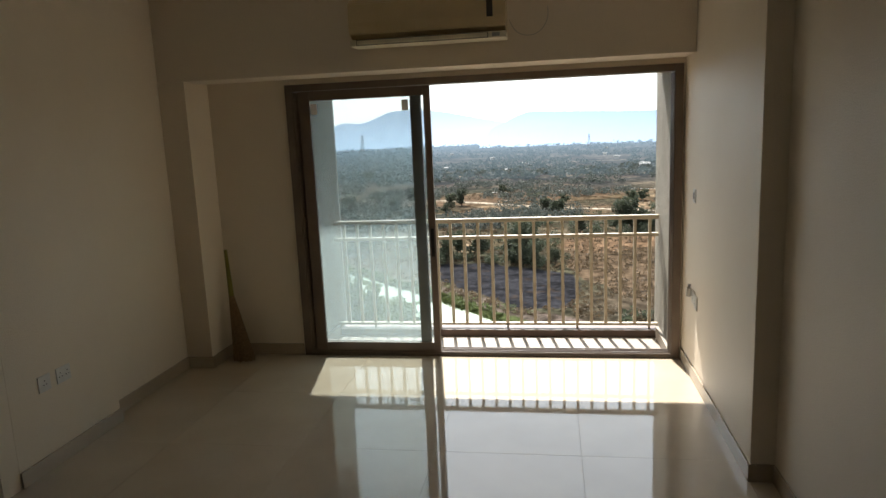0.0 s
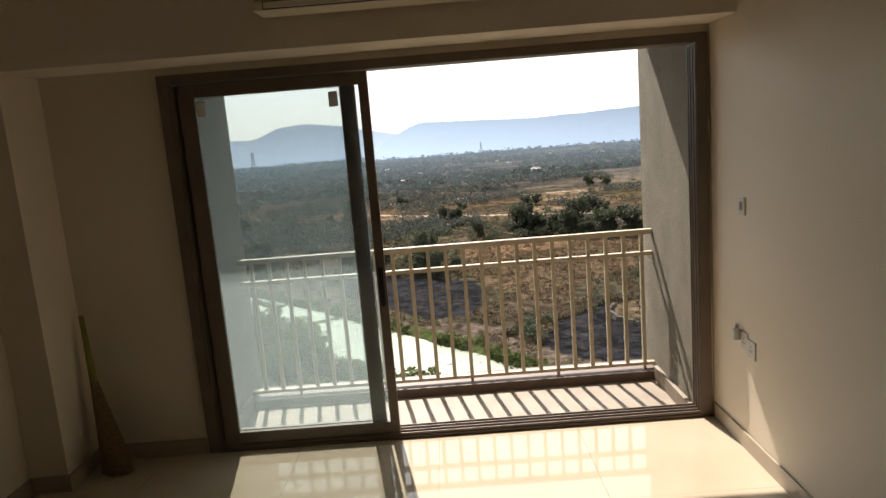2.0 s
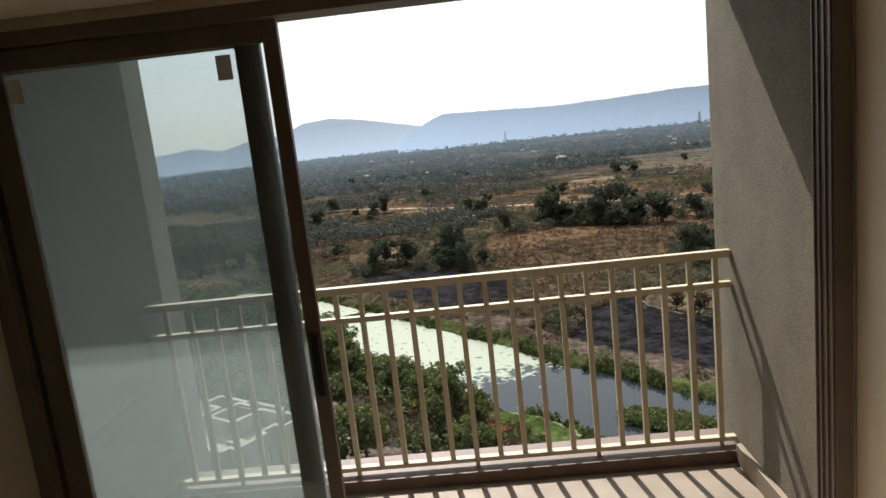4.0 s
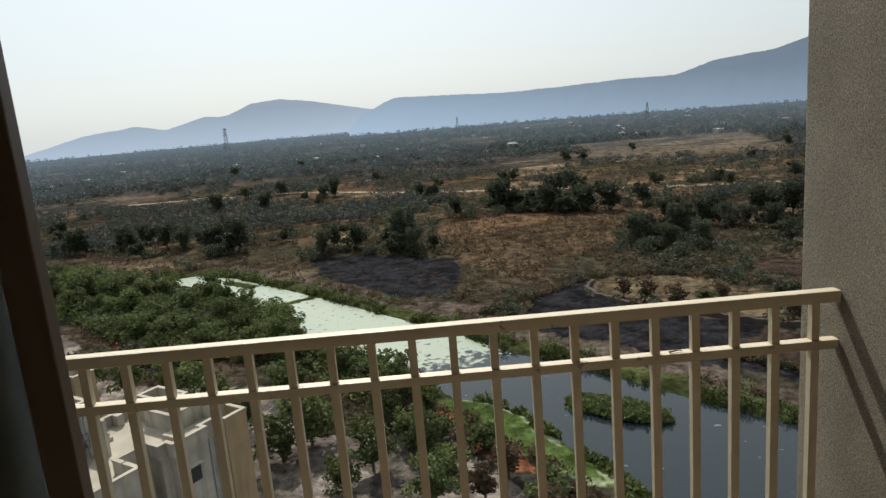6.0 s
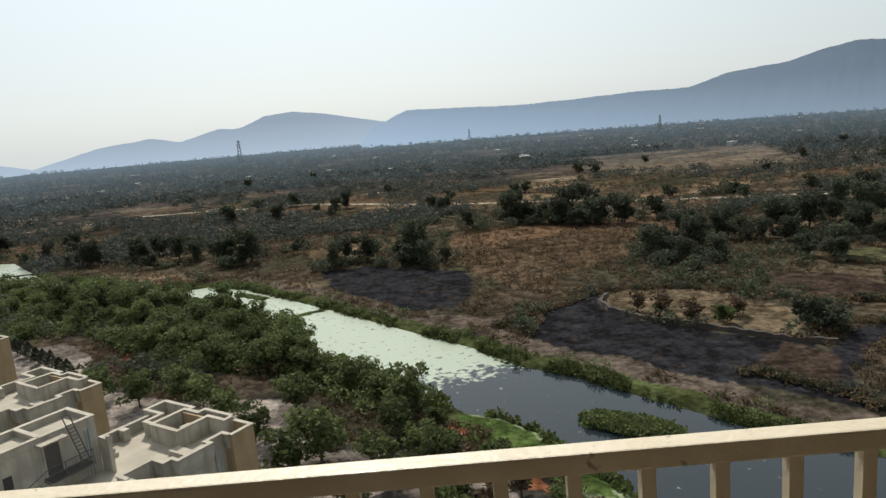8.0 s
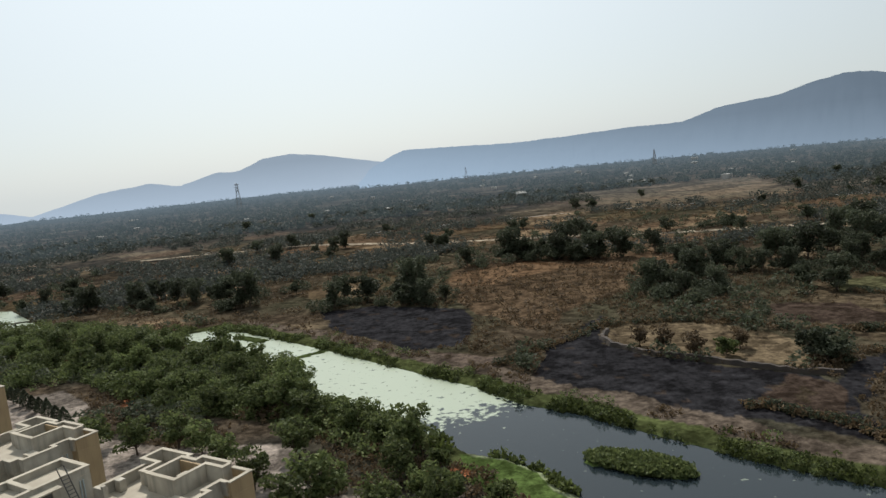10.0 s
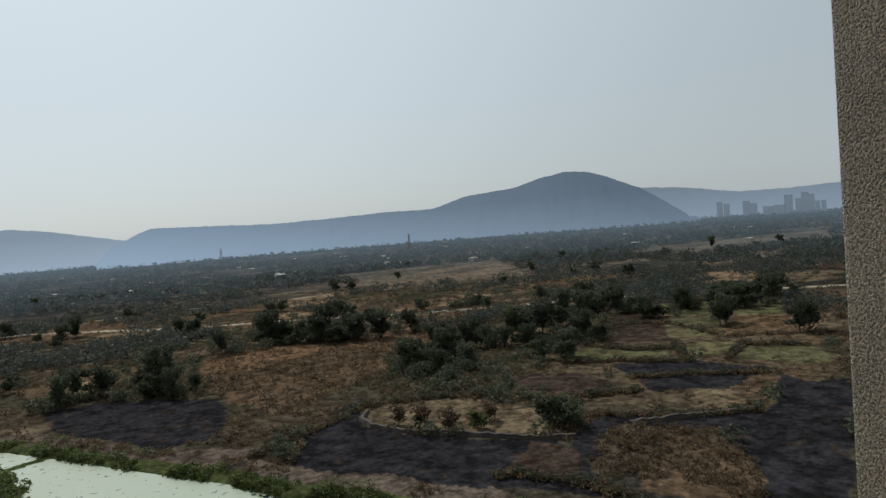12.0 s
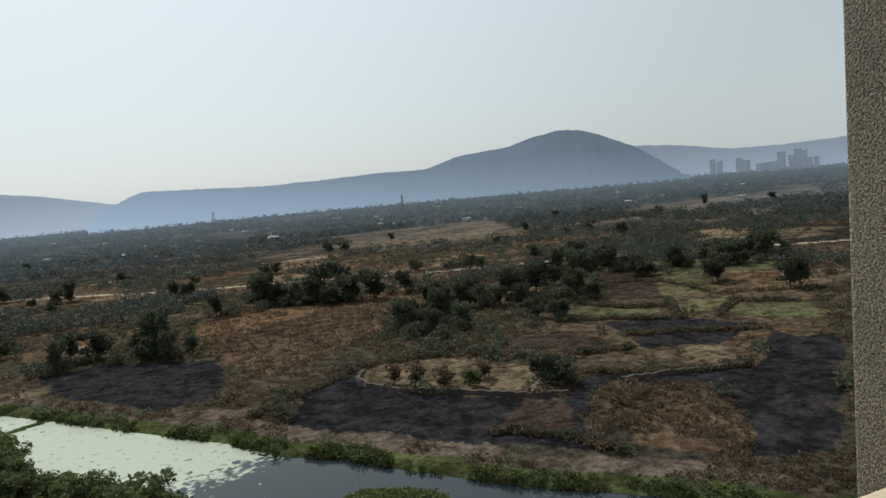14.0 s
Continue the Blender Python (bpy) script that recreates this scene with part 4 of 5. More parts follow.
PLAIN_TREES = [(38, 339, 1), (45, 354, 1), (98, 425, 1.1), (87, 420, 1), (291, 488, 1), (241, 365, 1.2), (232, 318, 1.2), (346, 427, 1), (419, 456, 1), (452, 415, 1), (219, 407, 1), (173, 357, 0.8), (143, 467, 0.8),
               (-48, 349, 1.1), (-82, 340, 1.1), (-100, 374, 1.1), (-31, 410, 0.9), (-81, 378, 1), (-146, 529, 1), (-102, 567, 1)]
for x, y, s in FIELD_TREES + GROVE_TREES + PLAIN_TREES:
    plant(rng.choice((2, 3)), x, y, s * rng.uniform(0.9, 1.1), rng)
    for k in range(rng.choice((0, 1, 1)) if y > 150 else 0):
        plant(rng.choice((2, 3, 3)), x + rng.gauss(0, 5), y + rng.gauss(0, 4), s * rng.uniform(0.5, 0.85), rng)
n = 0
taken = []
while n < 78:
    x, y = rng.uniform(-125, 0), rng.uniform(86, 196)
    if inside(WOOD, [x], [y])[0] and all((x - a) ** 2 + (y - b) ** 2 > 8 for a, b in taken):
        plant(rng.choice((0, 1, 0, 1, 5)), x, y, rng.uniform(0.65, 1.0), rng)
        taken.append((x, y))
        n += 1
BELTS = [((28, 255), (62, 233), 26, 6, 1.3), ((60, 180), (84, 192), 20, 6, 1.0), ((96, 196), (128, 204), 22, 7, 1.5), ((128, 204), (230, 200), 30, 10, 1.2), ((-34, 206), (-6, 200), 9, 3, 1.3),
         ((-58, 210), (-130, 240), 30, 9, 1.1), ((-100, 225), (-190, 300), 30, 15, 1.1), ((88, 165), (100, 155), 5, 3, 1.0), ((60, 300), (170, 260), 22, 14, 1.0), ((-80, 330), (20, 300), 26, 14, 1.0)]
for (x1, y1), (x2, y2), c, w, big in BELTS:
    for k in range(int(c * 0.30)):
        f = rng.random()
        plant(rng.choice((2, 3)), x1 + (x2 - x1) * f + rng.gauss(0, w * 0.5), y1 + (y2 - y1) * f + rng.gauss(0, w * 0.5), big * rng.uniform(0.7, 1.15), rng)

# far bushes, scrub and tufts
nr = np.random.RandomState(5)
GROVES = np.array([(x, y) for x, y, s in FIELD_TREES + GROVE_TREES if y > 150], float)


def in_groves(count):
    k = nr.randint(0, len(GROVES), count)
    return GROVES[k] + nr.normal(0, 1, (count, 2)) * [5.5, 3.5]



def scatter(name, count, choose, size, per, material, label, flat=0.6, leaf=0.35):
    pts = choose(count)
    sz = nr.uniform(size[0], size[1], len(pts)) * (1 + (np.hypot(pts[:, 0], pts[:, 1]) > 450) * 0.3)
    z = ground_height(pts[:, 0], pts[:, 1])
    u = nr.normal(size=(len(pts), per, 3))
    u /= np.linalg.norm(u, axis=2, keepdims=True)
    u *= nr.uniform(0.5, 1.0, size=(len(pts), per, 1))
    base = np.stack([pts[:, 0], pts[:, 1], z + sz * 0.45], -1)[:, None, :]
    c = base + u * sz[:, None, None] * np.array([0.75, 0.75, 0.5])
    s = np.repeat(sz * leaf, per)
    me = quads_mesh(name, c.reshape(-1, 3), s, nr, material, flat)
    return tagged(new(name, me), label, "vegetation", "", "stuff")


FARMED = [(82, 152), (98, 176), (128, 186), (172, 222), (206, 200), (176, 158), (150, 126), (128, 104), (100, 97), (76, 116), (64, 138)]


def wild(r0, r1, a0, a1, size, thr, k):
    def pick(count):
        out = []
        while sum(len(o) for o in out) < count:
            r = r0 * (r1 / r0) ** nr.rand(count * 4)
            a = np.radians(nr.uniform(a0, a1, count * 4))
            x, y = r * np.sin(a), r * np.cos(a)
            ok = (fbm(x, y, size, k) > thr) & (gap(RIVER, x, y) > 4) & ~inside(RIVER, x, y) & ~inside(POND, x, y)
            ok &= ~inside(FARMED, x, y) | (nr.rand(len(x)) > 0.86)
            for kind, poly in FIELDS:
                if kind in ("yard", "burnt", "green", "tan", "sand", "brown", "straw"):
                    ok &= ~inside(poly, x, y)
            out.append(np.stack([x[ok], y[ok]], -1))
        return np.concatenate(out)[:count]
    return pick


scatter("far_trees", 7800, wild(260, 650, -62, 70, 38, 0.51, 1), (1.8, 4.4), 26, M_LEAFG, "dark green distant trees across the plain", leaf=0.17)
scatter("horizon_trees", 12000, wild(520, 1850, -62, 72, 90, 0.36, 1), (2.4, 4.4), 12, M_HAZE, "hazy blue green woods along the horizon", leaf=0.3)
scatter("bushes", 700, wild(115, 420, -50, 65, 40, 0.55, 2), (1.5, 3.6), 60, M_LEAFD, "dark green bushes dotted over dry land", leaf=0.15)
scatter("dry_bushes", 1800, wild(110, 420, -50, 65, 30, 0.42, 4), (0.9, 2.2), 22, M_LEAFB, "brown dry scrub on the plain", leaf=0.22)
scatter("dry_tufts", 12000, wild(60, 300, -50, 65, 16, 0.45, 6), (0.4, 1.0), 9, M_DRY, "tufts of straw coloured dry grass", leaf=0.32, flat=1.2)


scatter("grove_crowns", 150, in_groves, (2.4, 4.4), 300, M_LEAFD, "dark green thicket between the field trees", leaf=0.085)


def in_wood(count):
    out = np.zeros((0, 2))
    while len(out) < count:
        x, y = nr.uniform(-150, 2, 4000), nr.uniform(84, 215, 4000)
        ok = (inside(WOOD, x, y) | inside([(-150, 150), (-100, 135), (-60, 160), (-75, 182), (-110, 205), (-150, 215)], x, y)) & ~inside(RIVER, x, y) & ~inside(POND, x, y)
        out = np.concatenate([out, np.stack([x[ok], y[ok]], -1)])
    return out[:count]


scatter("undergrowth", 2300, in_wood, (0.9, 2.6), 42, M_LEAF, "dense green undergrowth between riverside trees", leaf=0.15)


scatter("wood_canopy", 190, in_wood, (2.8, 4.6), 420, M_LEAF, "dense green tree canopy in the riverside wood", leaf=0.075)


def along(poly, spread, inward=0.0):
    def pick(count):
        k = nr.randint(0, len(poly) - 1, count)
        f = nr.rand(count)
        p = np.array(poly, float)
        a, b = p[k], p[k + 1]
        d = (b - a) / np.linalg.norm(b - a, axis=1, keepdims=True)
        nrm = np.stack([-d[:, 1], d[:, 0]], -1)
        q = a + (b - a) * f[:, None] + nrm * (np.abs(nr.normal(0, spread, count)) - inward)[:, None]
        q = q[~inside(LIME, q[:, 0], q[:, 1])]
        return q[vnoise(q[:, 0], q[:, 1], 5.0, 6) > 0.44]
    return pick


scatter("reeds", 2400, along(FAR_BANK, 1.9, 0.5), (0.35, 0.95), 14, M_REED, "bright green reeds along the far river bank", flat=1.6, leaf=0.30)
scatter("bank_bushes", 170, along(FAR_BANK, 3.2), (0.7, 1.9), 60, M_LEAF, "green bushes along the river bank", leaf=0.13)
scatter("near_reeds", 900, along(NEAR_BANK, 1.5, 0.5), (0.6, 1.5), 16, M_REED, "green reeds along the near river bank", flat=1.6, leaf=0.30)


HEDGES = [[(71, 111), (81, 102), (95, 96), (98, 99)],
          [(75, 125), (87, 120)],
          [(106, 170), (112, 155), (122, 150)],
          [(93, 153), (113, 137)],
          [(127, 156), (114, 136)],
          [(123, 132), (138, 142), (149, 130)],
          [(134, 194), (146, 183), (143, 154), (161, 141)],
          [(32, 146), (47, 144), (64, 135)],
          [(7, 125), (20, 134), (35, 147)],
          [(41, 94), (50, 85), (53, 76)],
          [(94, 131), (121, 115)],
          [(243, 360), (287, 309), (375, 327)],
          [(89, 427), (126, 327), (138, 236)]]


def along_hedges(count):
    out = []
    for line in HEDGES:
        p = np.array(line, float)
        a, b = p[:-1], p[1:]
        k = nr.randint(0, len(a), count)
        f, side = nr.rand(count)[:, None], nr.normal(0, 0.6, (count, 2))
        out.append(a[k] + (b[k] - a[k]) * f + side + 1.5 * (vnoise(a[k][:, :1] + f * 40, f * 30, 6, 3) - 0.5))
    return np.concatenate(out)


scatter("hedge_grass", 170, along_hedges, (0.5, 1.2), 14, M_DRY, "dry brown grass along field bunds", flat=1.3, leaf=0.28)
scatter("hedge_scrub", 60, along_hedges, (0.7, 1.7), 26, M_LEAFD, "dark scrub along field bunds", leaf=0.18)


def isle(count):
    a, r = nr.uniform(0, math.tau, count), np.sqrt(nr.rand(count))
    u, v = 7.0 * r * np.cos(a), 2.3 * r * np.sin(a)
    return np.stack([21 + u * 0.82 + v * 0.57, 80.3 - u * 0.57 + v * 0.82], -1)


scatter("spit_reeds", 160, along([(-38, 146), (-33, 149), (-28, 152)], 0.9, 0.4), (0.4, 0.9), 20, M_LEAF, "green reeds on a narrow spit in the river", flat=1.6, leaf=0.24)
scatter("island_reeds", 520, isle, (0.5, 1.15), 26, M_LEAF, "green reed bed on a small island in the river", flat=1.6, leaf=0.29)


def ridge(name, pts, w, h, label):
    bm = bmesh.new()
    rg = random.Random(3)
    prev = None
    fine = []
    for (x1, y1), (x2, y2) in zip(pts, pts[1:]):
        k = max(2, int(math.hypot(x2 - x1, y2 - y1) / 1.2))
        fine += [(x1 + (x2 - x1) * i / k, y1 + (y2 - y1) * i / k) for i in range(k)]
    fine.append(pts[-1])
    for i, (x, y) in enumerate(fine):
        a, b = fine[max(0, i - 1)], fine[min(len(fine) - 1, i + 1)]
        dx, dy = b[0] - a[0], b[1] - a[1]
        q = math.hypot(dx, dy)
        nx, ny = -dy / q, dx / q
        z = GZ - 0.3
        hh = h * rg.uniform(0.75, 1.2)
        ring = [bm.verts.new((x + nx * o * w + rg.uniform(-.1, .1), y + ny * o * w, z + k2 * (hh + 0.3))) for o, k2 in ((-0.5, 0), (-0.25, 1), (0.25, 1), (0.5, 0))]
        if prev:
            for k2 in range(3):
                bm.faces.new((prev[k2], prev[k2 + 1], ring[k2 + 1], ring[k2]))
        prev = ring
    ob = part(name, bm, M_EARTH)
    return tagged(ob, label, "earth bank", "", "structure")


ridge("field_bund", [(33, 141), (30.5, 136), (31, 130), (36, 122), (44, 115), (55, 104), (60, 102)], 1.3, 0.9, "low dark earth bund round a dry field")
ridge("field_bund", [(72, 103), (84, 100), (96, 96), (98, 99)], 1.3, 0.8, "low dark earth bund beside burnt stubble")
ridge("field_bund", [(93, 153), (104, 146), (113, 138)], 0.9, 0.5, "low dark earth bund between green fields")
ridge("field_bund", [(124, 132), (138, 141), (150, 131)], 0.9, 0.5, "low dark earth bund between green fields")


# ---- buildings below ----
def rim(name, b, pts, z0, h, t=0.22, material=None, label=""):
    """Low walls along a line of square corners, each with its coping."""
    for (x1, y1), (x2, y2) in zip(pts, pts[1:]):
        xa, xb, ya, yb = min(x1, x2) - t / 2, max(x1, x2) + t / 2, min(y1, y2) - t / 2, max(y1, y2) + t / 2
        across = abs(x1 - x2) > abs(y1 - y2)
        if across:
            xa, xb = xa + t * 1.01, xb - t * 1.01
        wall = boxes(name, material or M_BWALL, b, (xa, xb, ya, yb, z0 + 0.001, z0 + h), bevel=0.015, label=label)
        boxes("coping", M_ROOF, wall, (xa - 0.05, xb + 0.05, ya - 0.05, yb + 0.05, z0 + h + 0.002, z0 + h + 0.08 + 0.004 * across), bevel=0.012, label="pale coping")


def prism(bm, pts, z0, z1):
    lo, hi = [bm.verts.new((x, y, z0)) for x, y in pts], [bm.verts.new((x, y, z1)) for x, y in pts]
    bm.faces.new(hi)
    bm.faces.new(lo[::-1])
    for k in range(len(pts)):
        j = (k + 1) % len(pts)
        bm.faces.new((lo[k], lo[j], hi[j], hi[k]))
    bmesh.ops.recalc_face_normals(bm, faces=bm.faces)


FRONT = [(2.2, 0), (8.4, 0), (8.4, -0.25), (10.3, -0.25), (10.3, 1.7), (9.6, 1.7), (9.6, 17.0), (0.0, 17.0), (0.0, 8.8), (2.35, 8.8), (2.35, 6.4), (1.25, 6.4), (1.25, 5.8), (0.6, 5.8), (0.6, 3.3), (1.15, 3.3), (1.15, 1.9), (2.2, 1.9)]


def block(origin, top, label, rz=147.0):
    """A flat-roofed block with a stepped front; local x runs away from the camera side, local y along the block."""
    b = thing("apartment_block", (origin[0], origin[1], GZ), label, "building", "apartment blocks below", rz)
    H = top - GZ
    bm = bmesh.new()
    prism(bm, FRONT, 0, H - 0.06)
    part("wall", bm, M_BWALL, b)
    bm = bmesh.new()
    prism(bm, [(x, y) for x, y in FRONT], H - 0.059, H)
    part("roof", bm, M_ROOF, b, "pale screed roof terrace")
    boxes("bay", M_BOCHRE, b, (0.3, 2.195, 0.0, 1.895, 0, H), bevel=0.03, label="ochre painted end bay")
    # thin painted bands at each storey of the ochre bay
    for k in range(6):
        boxes("band", M_BOCHRE, b, (0.27, 0.298, 0.0, 1.9, H - 1.3 - 2.9 * k, H - 1.22 - 2.9 * k))
    rim("bay_parapet", b, [(2.2, 0.11), (0.41, 0.11), (0.41, 1.78)], H, 0.95, material=M_BOCHRE, label="ochre painted parapet")
    rim("parapet", b, [(0.52, 1.9), (1.26, 1.9), (1.26, 3.3), (0.71, 3.3), (0.71, 5.8), (1.36, 5.8), (1.36, 6.4), (2.46, 6.4), (2.46, 8.7), (1.5, 8.7)], H, 0.95)
    rim("parapet", b, [(1.5, 8.7), (0.11, 8.7), (0.11, 12.0)], H, 0.95)
    rim("parapet", b, [(9.49, 1.8), (9.49, 16.9)], H, 0.75)
    rim("enclosure", b, [(2.2, 0.35), (2.2, 0.85), (3.95, 0.85), (3.95, 3.4), (6.75, 3.4), (6.75, 0.7), (5.2, 0.7), (5.2, 0.11), (2.2, 0.11)], H, 1.25, label="pale wall round a roof shaft")
    rim("enclosure", b, [(6.9, 0.7), (6.9, -0.12), (10.18, -0.12), (10.18, 1.6), (8.2, 1.6), (8.2, 3.0), (6.9, 3.0)], H, 1.0, label="pale wall round a small roof court")
    boxes("partition", M_BOCHRE, b, (4.08, 6.6, 0.9, 1.05, H + 0.002, H + 1.2), label="ochre painted inner wall")
    boxes("ledge", M_ROOF, b, (1.4, 3.8, 3.6, 4.4, H + 0.002, H + 0.35), bevel=0.03, label="low concrete ledge")
    boxes("plinth", M_ROOF, b, (4.3, 5.2, 1.6, 2.4, H + 0.002, H + 0.9), bevel=0.03, label="concrete plinth")
    for x0, y0 in ((9.0, 4.2), (8.9, 5.6), (9.1, 6.9)):
        boxes("stub", M_BWALL, b, (x0 - 0.35, x0 + 0.3, y0 - 0.25, y0 + 0.25, H + 0.002, H + 0.85), bevel=0.04, label="short parapet pier")
    bm = bmesh.new()
    for x, y in ((1.115, 2.35), (1.115, 2.75)):
        tube(bm, (x, y, 0), (x, y, H - 0.1), 0.07, sides=8)
    part("down_pipe", bm, M_PIPE, b, "pale blue grey rain pipes")
    for s in range(6):
        z = H - 2.3 - 2.9 * s
        for x, y, w in ((0.6, 4.1, 0.9), (0.0, 9.6, 1.0), (0.0, 12.0, 1.0), (2.35, 7.1, 1.1)):
            win = new("window")
            win.parent = b
            boxes("pane", M_DARKIN, win, (x - 0.02, x + 0.05, y, y + w, z, z + 1.2))
            boxes("window_sill", M_BWALL, win, (x - 0.16, x - 0.001, y - 0.1, y + w + 0.1, z - 0.10, z - 0.001))
            boxes("sunshade", M_BWALL, win, (x - 0.40, x - 0.001, y - 0.12, y + w + 0.12, z + 1.25, z + 1.33))
    return b


M_PIPE = mat("pipe_paint", (0.34, 0.38, 0.38), (0.26, 0.29, 0.29), 2, 0.5)
T1 = -18.9
B1 = (-15.1, 44.2)
for origin, label in ((B1, "white and ochre apartment block with a walled roof terrace"), ((-30.9, 55.2), "white and ochre apartment block behind the first one"), ((-49.6, 72.8), "white and ochre apartment block farther along the river")):
    block(origin, T1, label)


def stair_head():
    """Upper rooms on the roof of the first block, with a door, a landing, a ladder and low walls on top."""
    a = radians(147)
    px, py = 6.3, 7.5
    b = thing("roof_room", (B1[0] + px * math.cos(a) - py * math.sin(a), B1[1] + px * math.sin(a) + py * math.cos(a), T1 + 0.002), "white roof room with dark door and steel ladder on a terrace", "roof room", "", 147)
    H, D, L = 3.3, 3.25, 9.3
    boxes("wall", M_BWALL, b, (0, D - 0.15, 0, L, 0, H))
    boxes("roof", M_ROOF, b, (0.001, D - 0.151, 0.001, L - 0.001, H + 0.001, H + 0.05), label="pale screed roof")
    rim("parapet", b, [(0.11, 3.4), (0.11, 0.11), (D - 0.26, 0.11), (D - 0.26, 3.4), (0.11, 3.4)], H + 0.05, 0.40)
    rim("parapet", b, [(0.11, 3.62), (0.11, L - 0.11), (D - 0.26, L - 0.11), (D - 0.26, 3.62)], H + 0.05, 0.40)
    # water tank rim on the second roof
    bm = bmesh.new()
    for k in range(24):
        a0, a1 = k * math.tau / 24, (k + 1) * math.tau / 24
        tube(bm, (1.5 + 1.0 * math.cos(a0), 6.4 + 1.0 * math.sin(a0), H + 0.25), (1.5 + 1.0 * math.cos(a1), 6.4 + 1.0 * math.sin(a1), H + 0.25), 0.18, sides=6)
    part("kerb_ring", bm, M_BWALL, b, "low round kerb on the roof")
    boxes("door", M_METALD, b, (-0.05, -0.001, 2.45, 3.35, 1.25, 3.25), bevel=0.01, label="dark grey metal door")
    boxes("door_frame", M_BWALL, b, (-0.10, -0.001, 2.33, 2.44, 1.20, 3.37), (-0.10, -0.001, 3.36, 3.47, 1.20, 3.37), (-0.10, -0.001, 2.44, 3.36, 3.26, 3.37), bevel=0.01)
    boxes("canopy", M_ROOF, b, (-0.75, -0.002, 2.1, 3.8, 3.42, 3.52), bevel=0.02, label="thin concrete canopy")
    boxes("landing", M_METALD, b, (-1.0, -0.002, 0.9, 3.6, 1.10, 1.18), label="dark steel landing")
    bm = bmesh.new()
    for y in (1.55, 2.0):
        tube(bm, (-0.85, y - 0.5, 1.18), (-0.10, y, 4.5), 0.035, sides=6)
    for k in range(12):
        f = 0.05 + k * 0.07
        tube(bm, (-0.85 + 0.75 * f, 1.05 + 0.5 * f, 1.18 + 3.32 * f), (-0.85 + 0.75 * f, 1.5 + 0.5 * f, 1.18 + 3.32 * f), 0.03, sides=5)
    part("ladder", bm, M_METALD, b, "dark steel roof ladder")
    bm = bmesh.new()
    for y in (0.95, 1.8, 2.7, 3.55):
        tube(bm, (-0.97, y, 1.18), (-0.97, y, 2.1), 0.03, sides=5)
    for z in (1.65, 2.1):
        tube(bm, (-0.97, 0.95, z), (-0.97, 3.55, z), 0.03, sides=5)
    for k in range(8):
        tube(bm, (-0.9, 3.7 + 0.32 * k, 1.10 - 0.14 * k), (-0.2, 3.7 + 0.32 * k, 1.10 - 0.14 * k), 0.04, sides=5)
    tube(bm, (-0.95, 3.6, 2.1), (-0.95, 6.2, 1.0), 0.03, sides=5)
    part("guard_rail", bm, M_METALD, b, "dark steel guard rail and steps")
    boxes("window", M_DARKIN, b, (-0.03, -0.001, 5.3, 5.8, 1.0, 2.3), label="narrow dark window")
    bm = bmesh.new()
    for y in (0.55, 0.75):
        tube(bm, (-0.08, y, 0.0), (-0.08, y, H - 0.2), 0.05, sides=8)
    part("pipe", bm, M_PIPE, b, "pale rain pipes")
    boxes("buttress", M_BWALL, b, (-1.1, -0.002, -0.25, -0.003, 0.0, 2.3), (-1.1, -0.85, -0.25, 0.0, 2.301, 2.5), bevel=0.02, label="thin wing wall")


M_METALD = mat("dark_steel", (0.05, 0.05, 0.05), (0.08, 0.07, 0.06), 6, 0.5)
stair_head()


def roof_block(x, y, rz, w, d, h, label):
    t = thing("roof_plinth", (x, y, T1 + 0.002), label, "plinth", "plinths on the terraces", rz)
    boxes("base", M_CONC, t, (-w / 2, w / 2, -d / 2, d / 2, 0, h * 0.45), bevel=0.03)
    boxes("cap", M_BWALL, t, (-w / 2 + 0.12, w / 2 - 0.12, -d / 2 + 0.12, d / 2 - 0.12, h * 0.45 + 0.001, h), bevel=0.05)


for x, y in ((3.4, 12.0), (7.6, 6.2)):
    a = radians(147)
    for ox, oy in (B1, (-30.9, 55.2)):
        roof_block(ox + x * math.cos(a) - y * math.sin(a), oy + x * math.sin(a) + y * math.cos(a), 147, 0.9, 0.7, 0.6, "small concrete service plinth on a roof terrace")


def topiary(x, y, s, sd):
    r = np.random.RandomState(sd)
    t = thing("clipped_bush", (x, y, GZ), "dark green clipped cone bush beside the paved drive", "bush", "bushes along the drive")
    bm = bmesh.new()
    tube(bm, (0, 0, -0.1), (0, 0, 1.2), 0.09, 0.06, 6)
    part("trunk", bm, M_BARK, t)
    u = r.normal(size=(900, 3))
    u /= np.linalg.norm(u, axis=1, keepdims=True)
    c = u * np.array([1.15, 1.15, 1.5]) * s * r.uniform(0.75, 1.0, (900, 1)) + np.array([0, 0, 0.7 + 1.4 * s])
    c[:, :2] *= np.clip(1.35 - 0.28 * c[:, 2:3], 0.3, 1.1)
    me = quads_mesh("crown", c, r.uniform(0.10, 0.22, 900), r, M_LEAFD)
    o = new("crown", me)
    o.parent = t


for k in range(8):
    topiary(-89.5 + 2.9 * k, 134.0 - 2.6 * k, 1.0 + 0.12 * (k % 3), 40 + k)


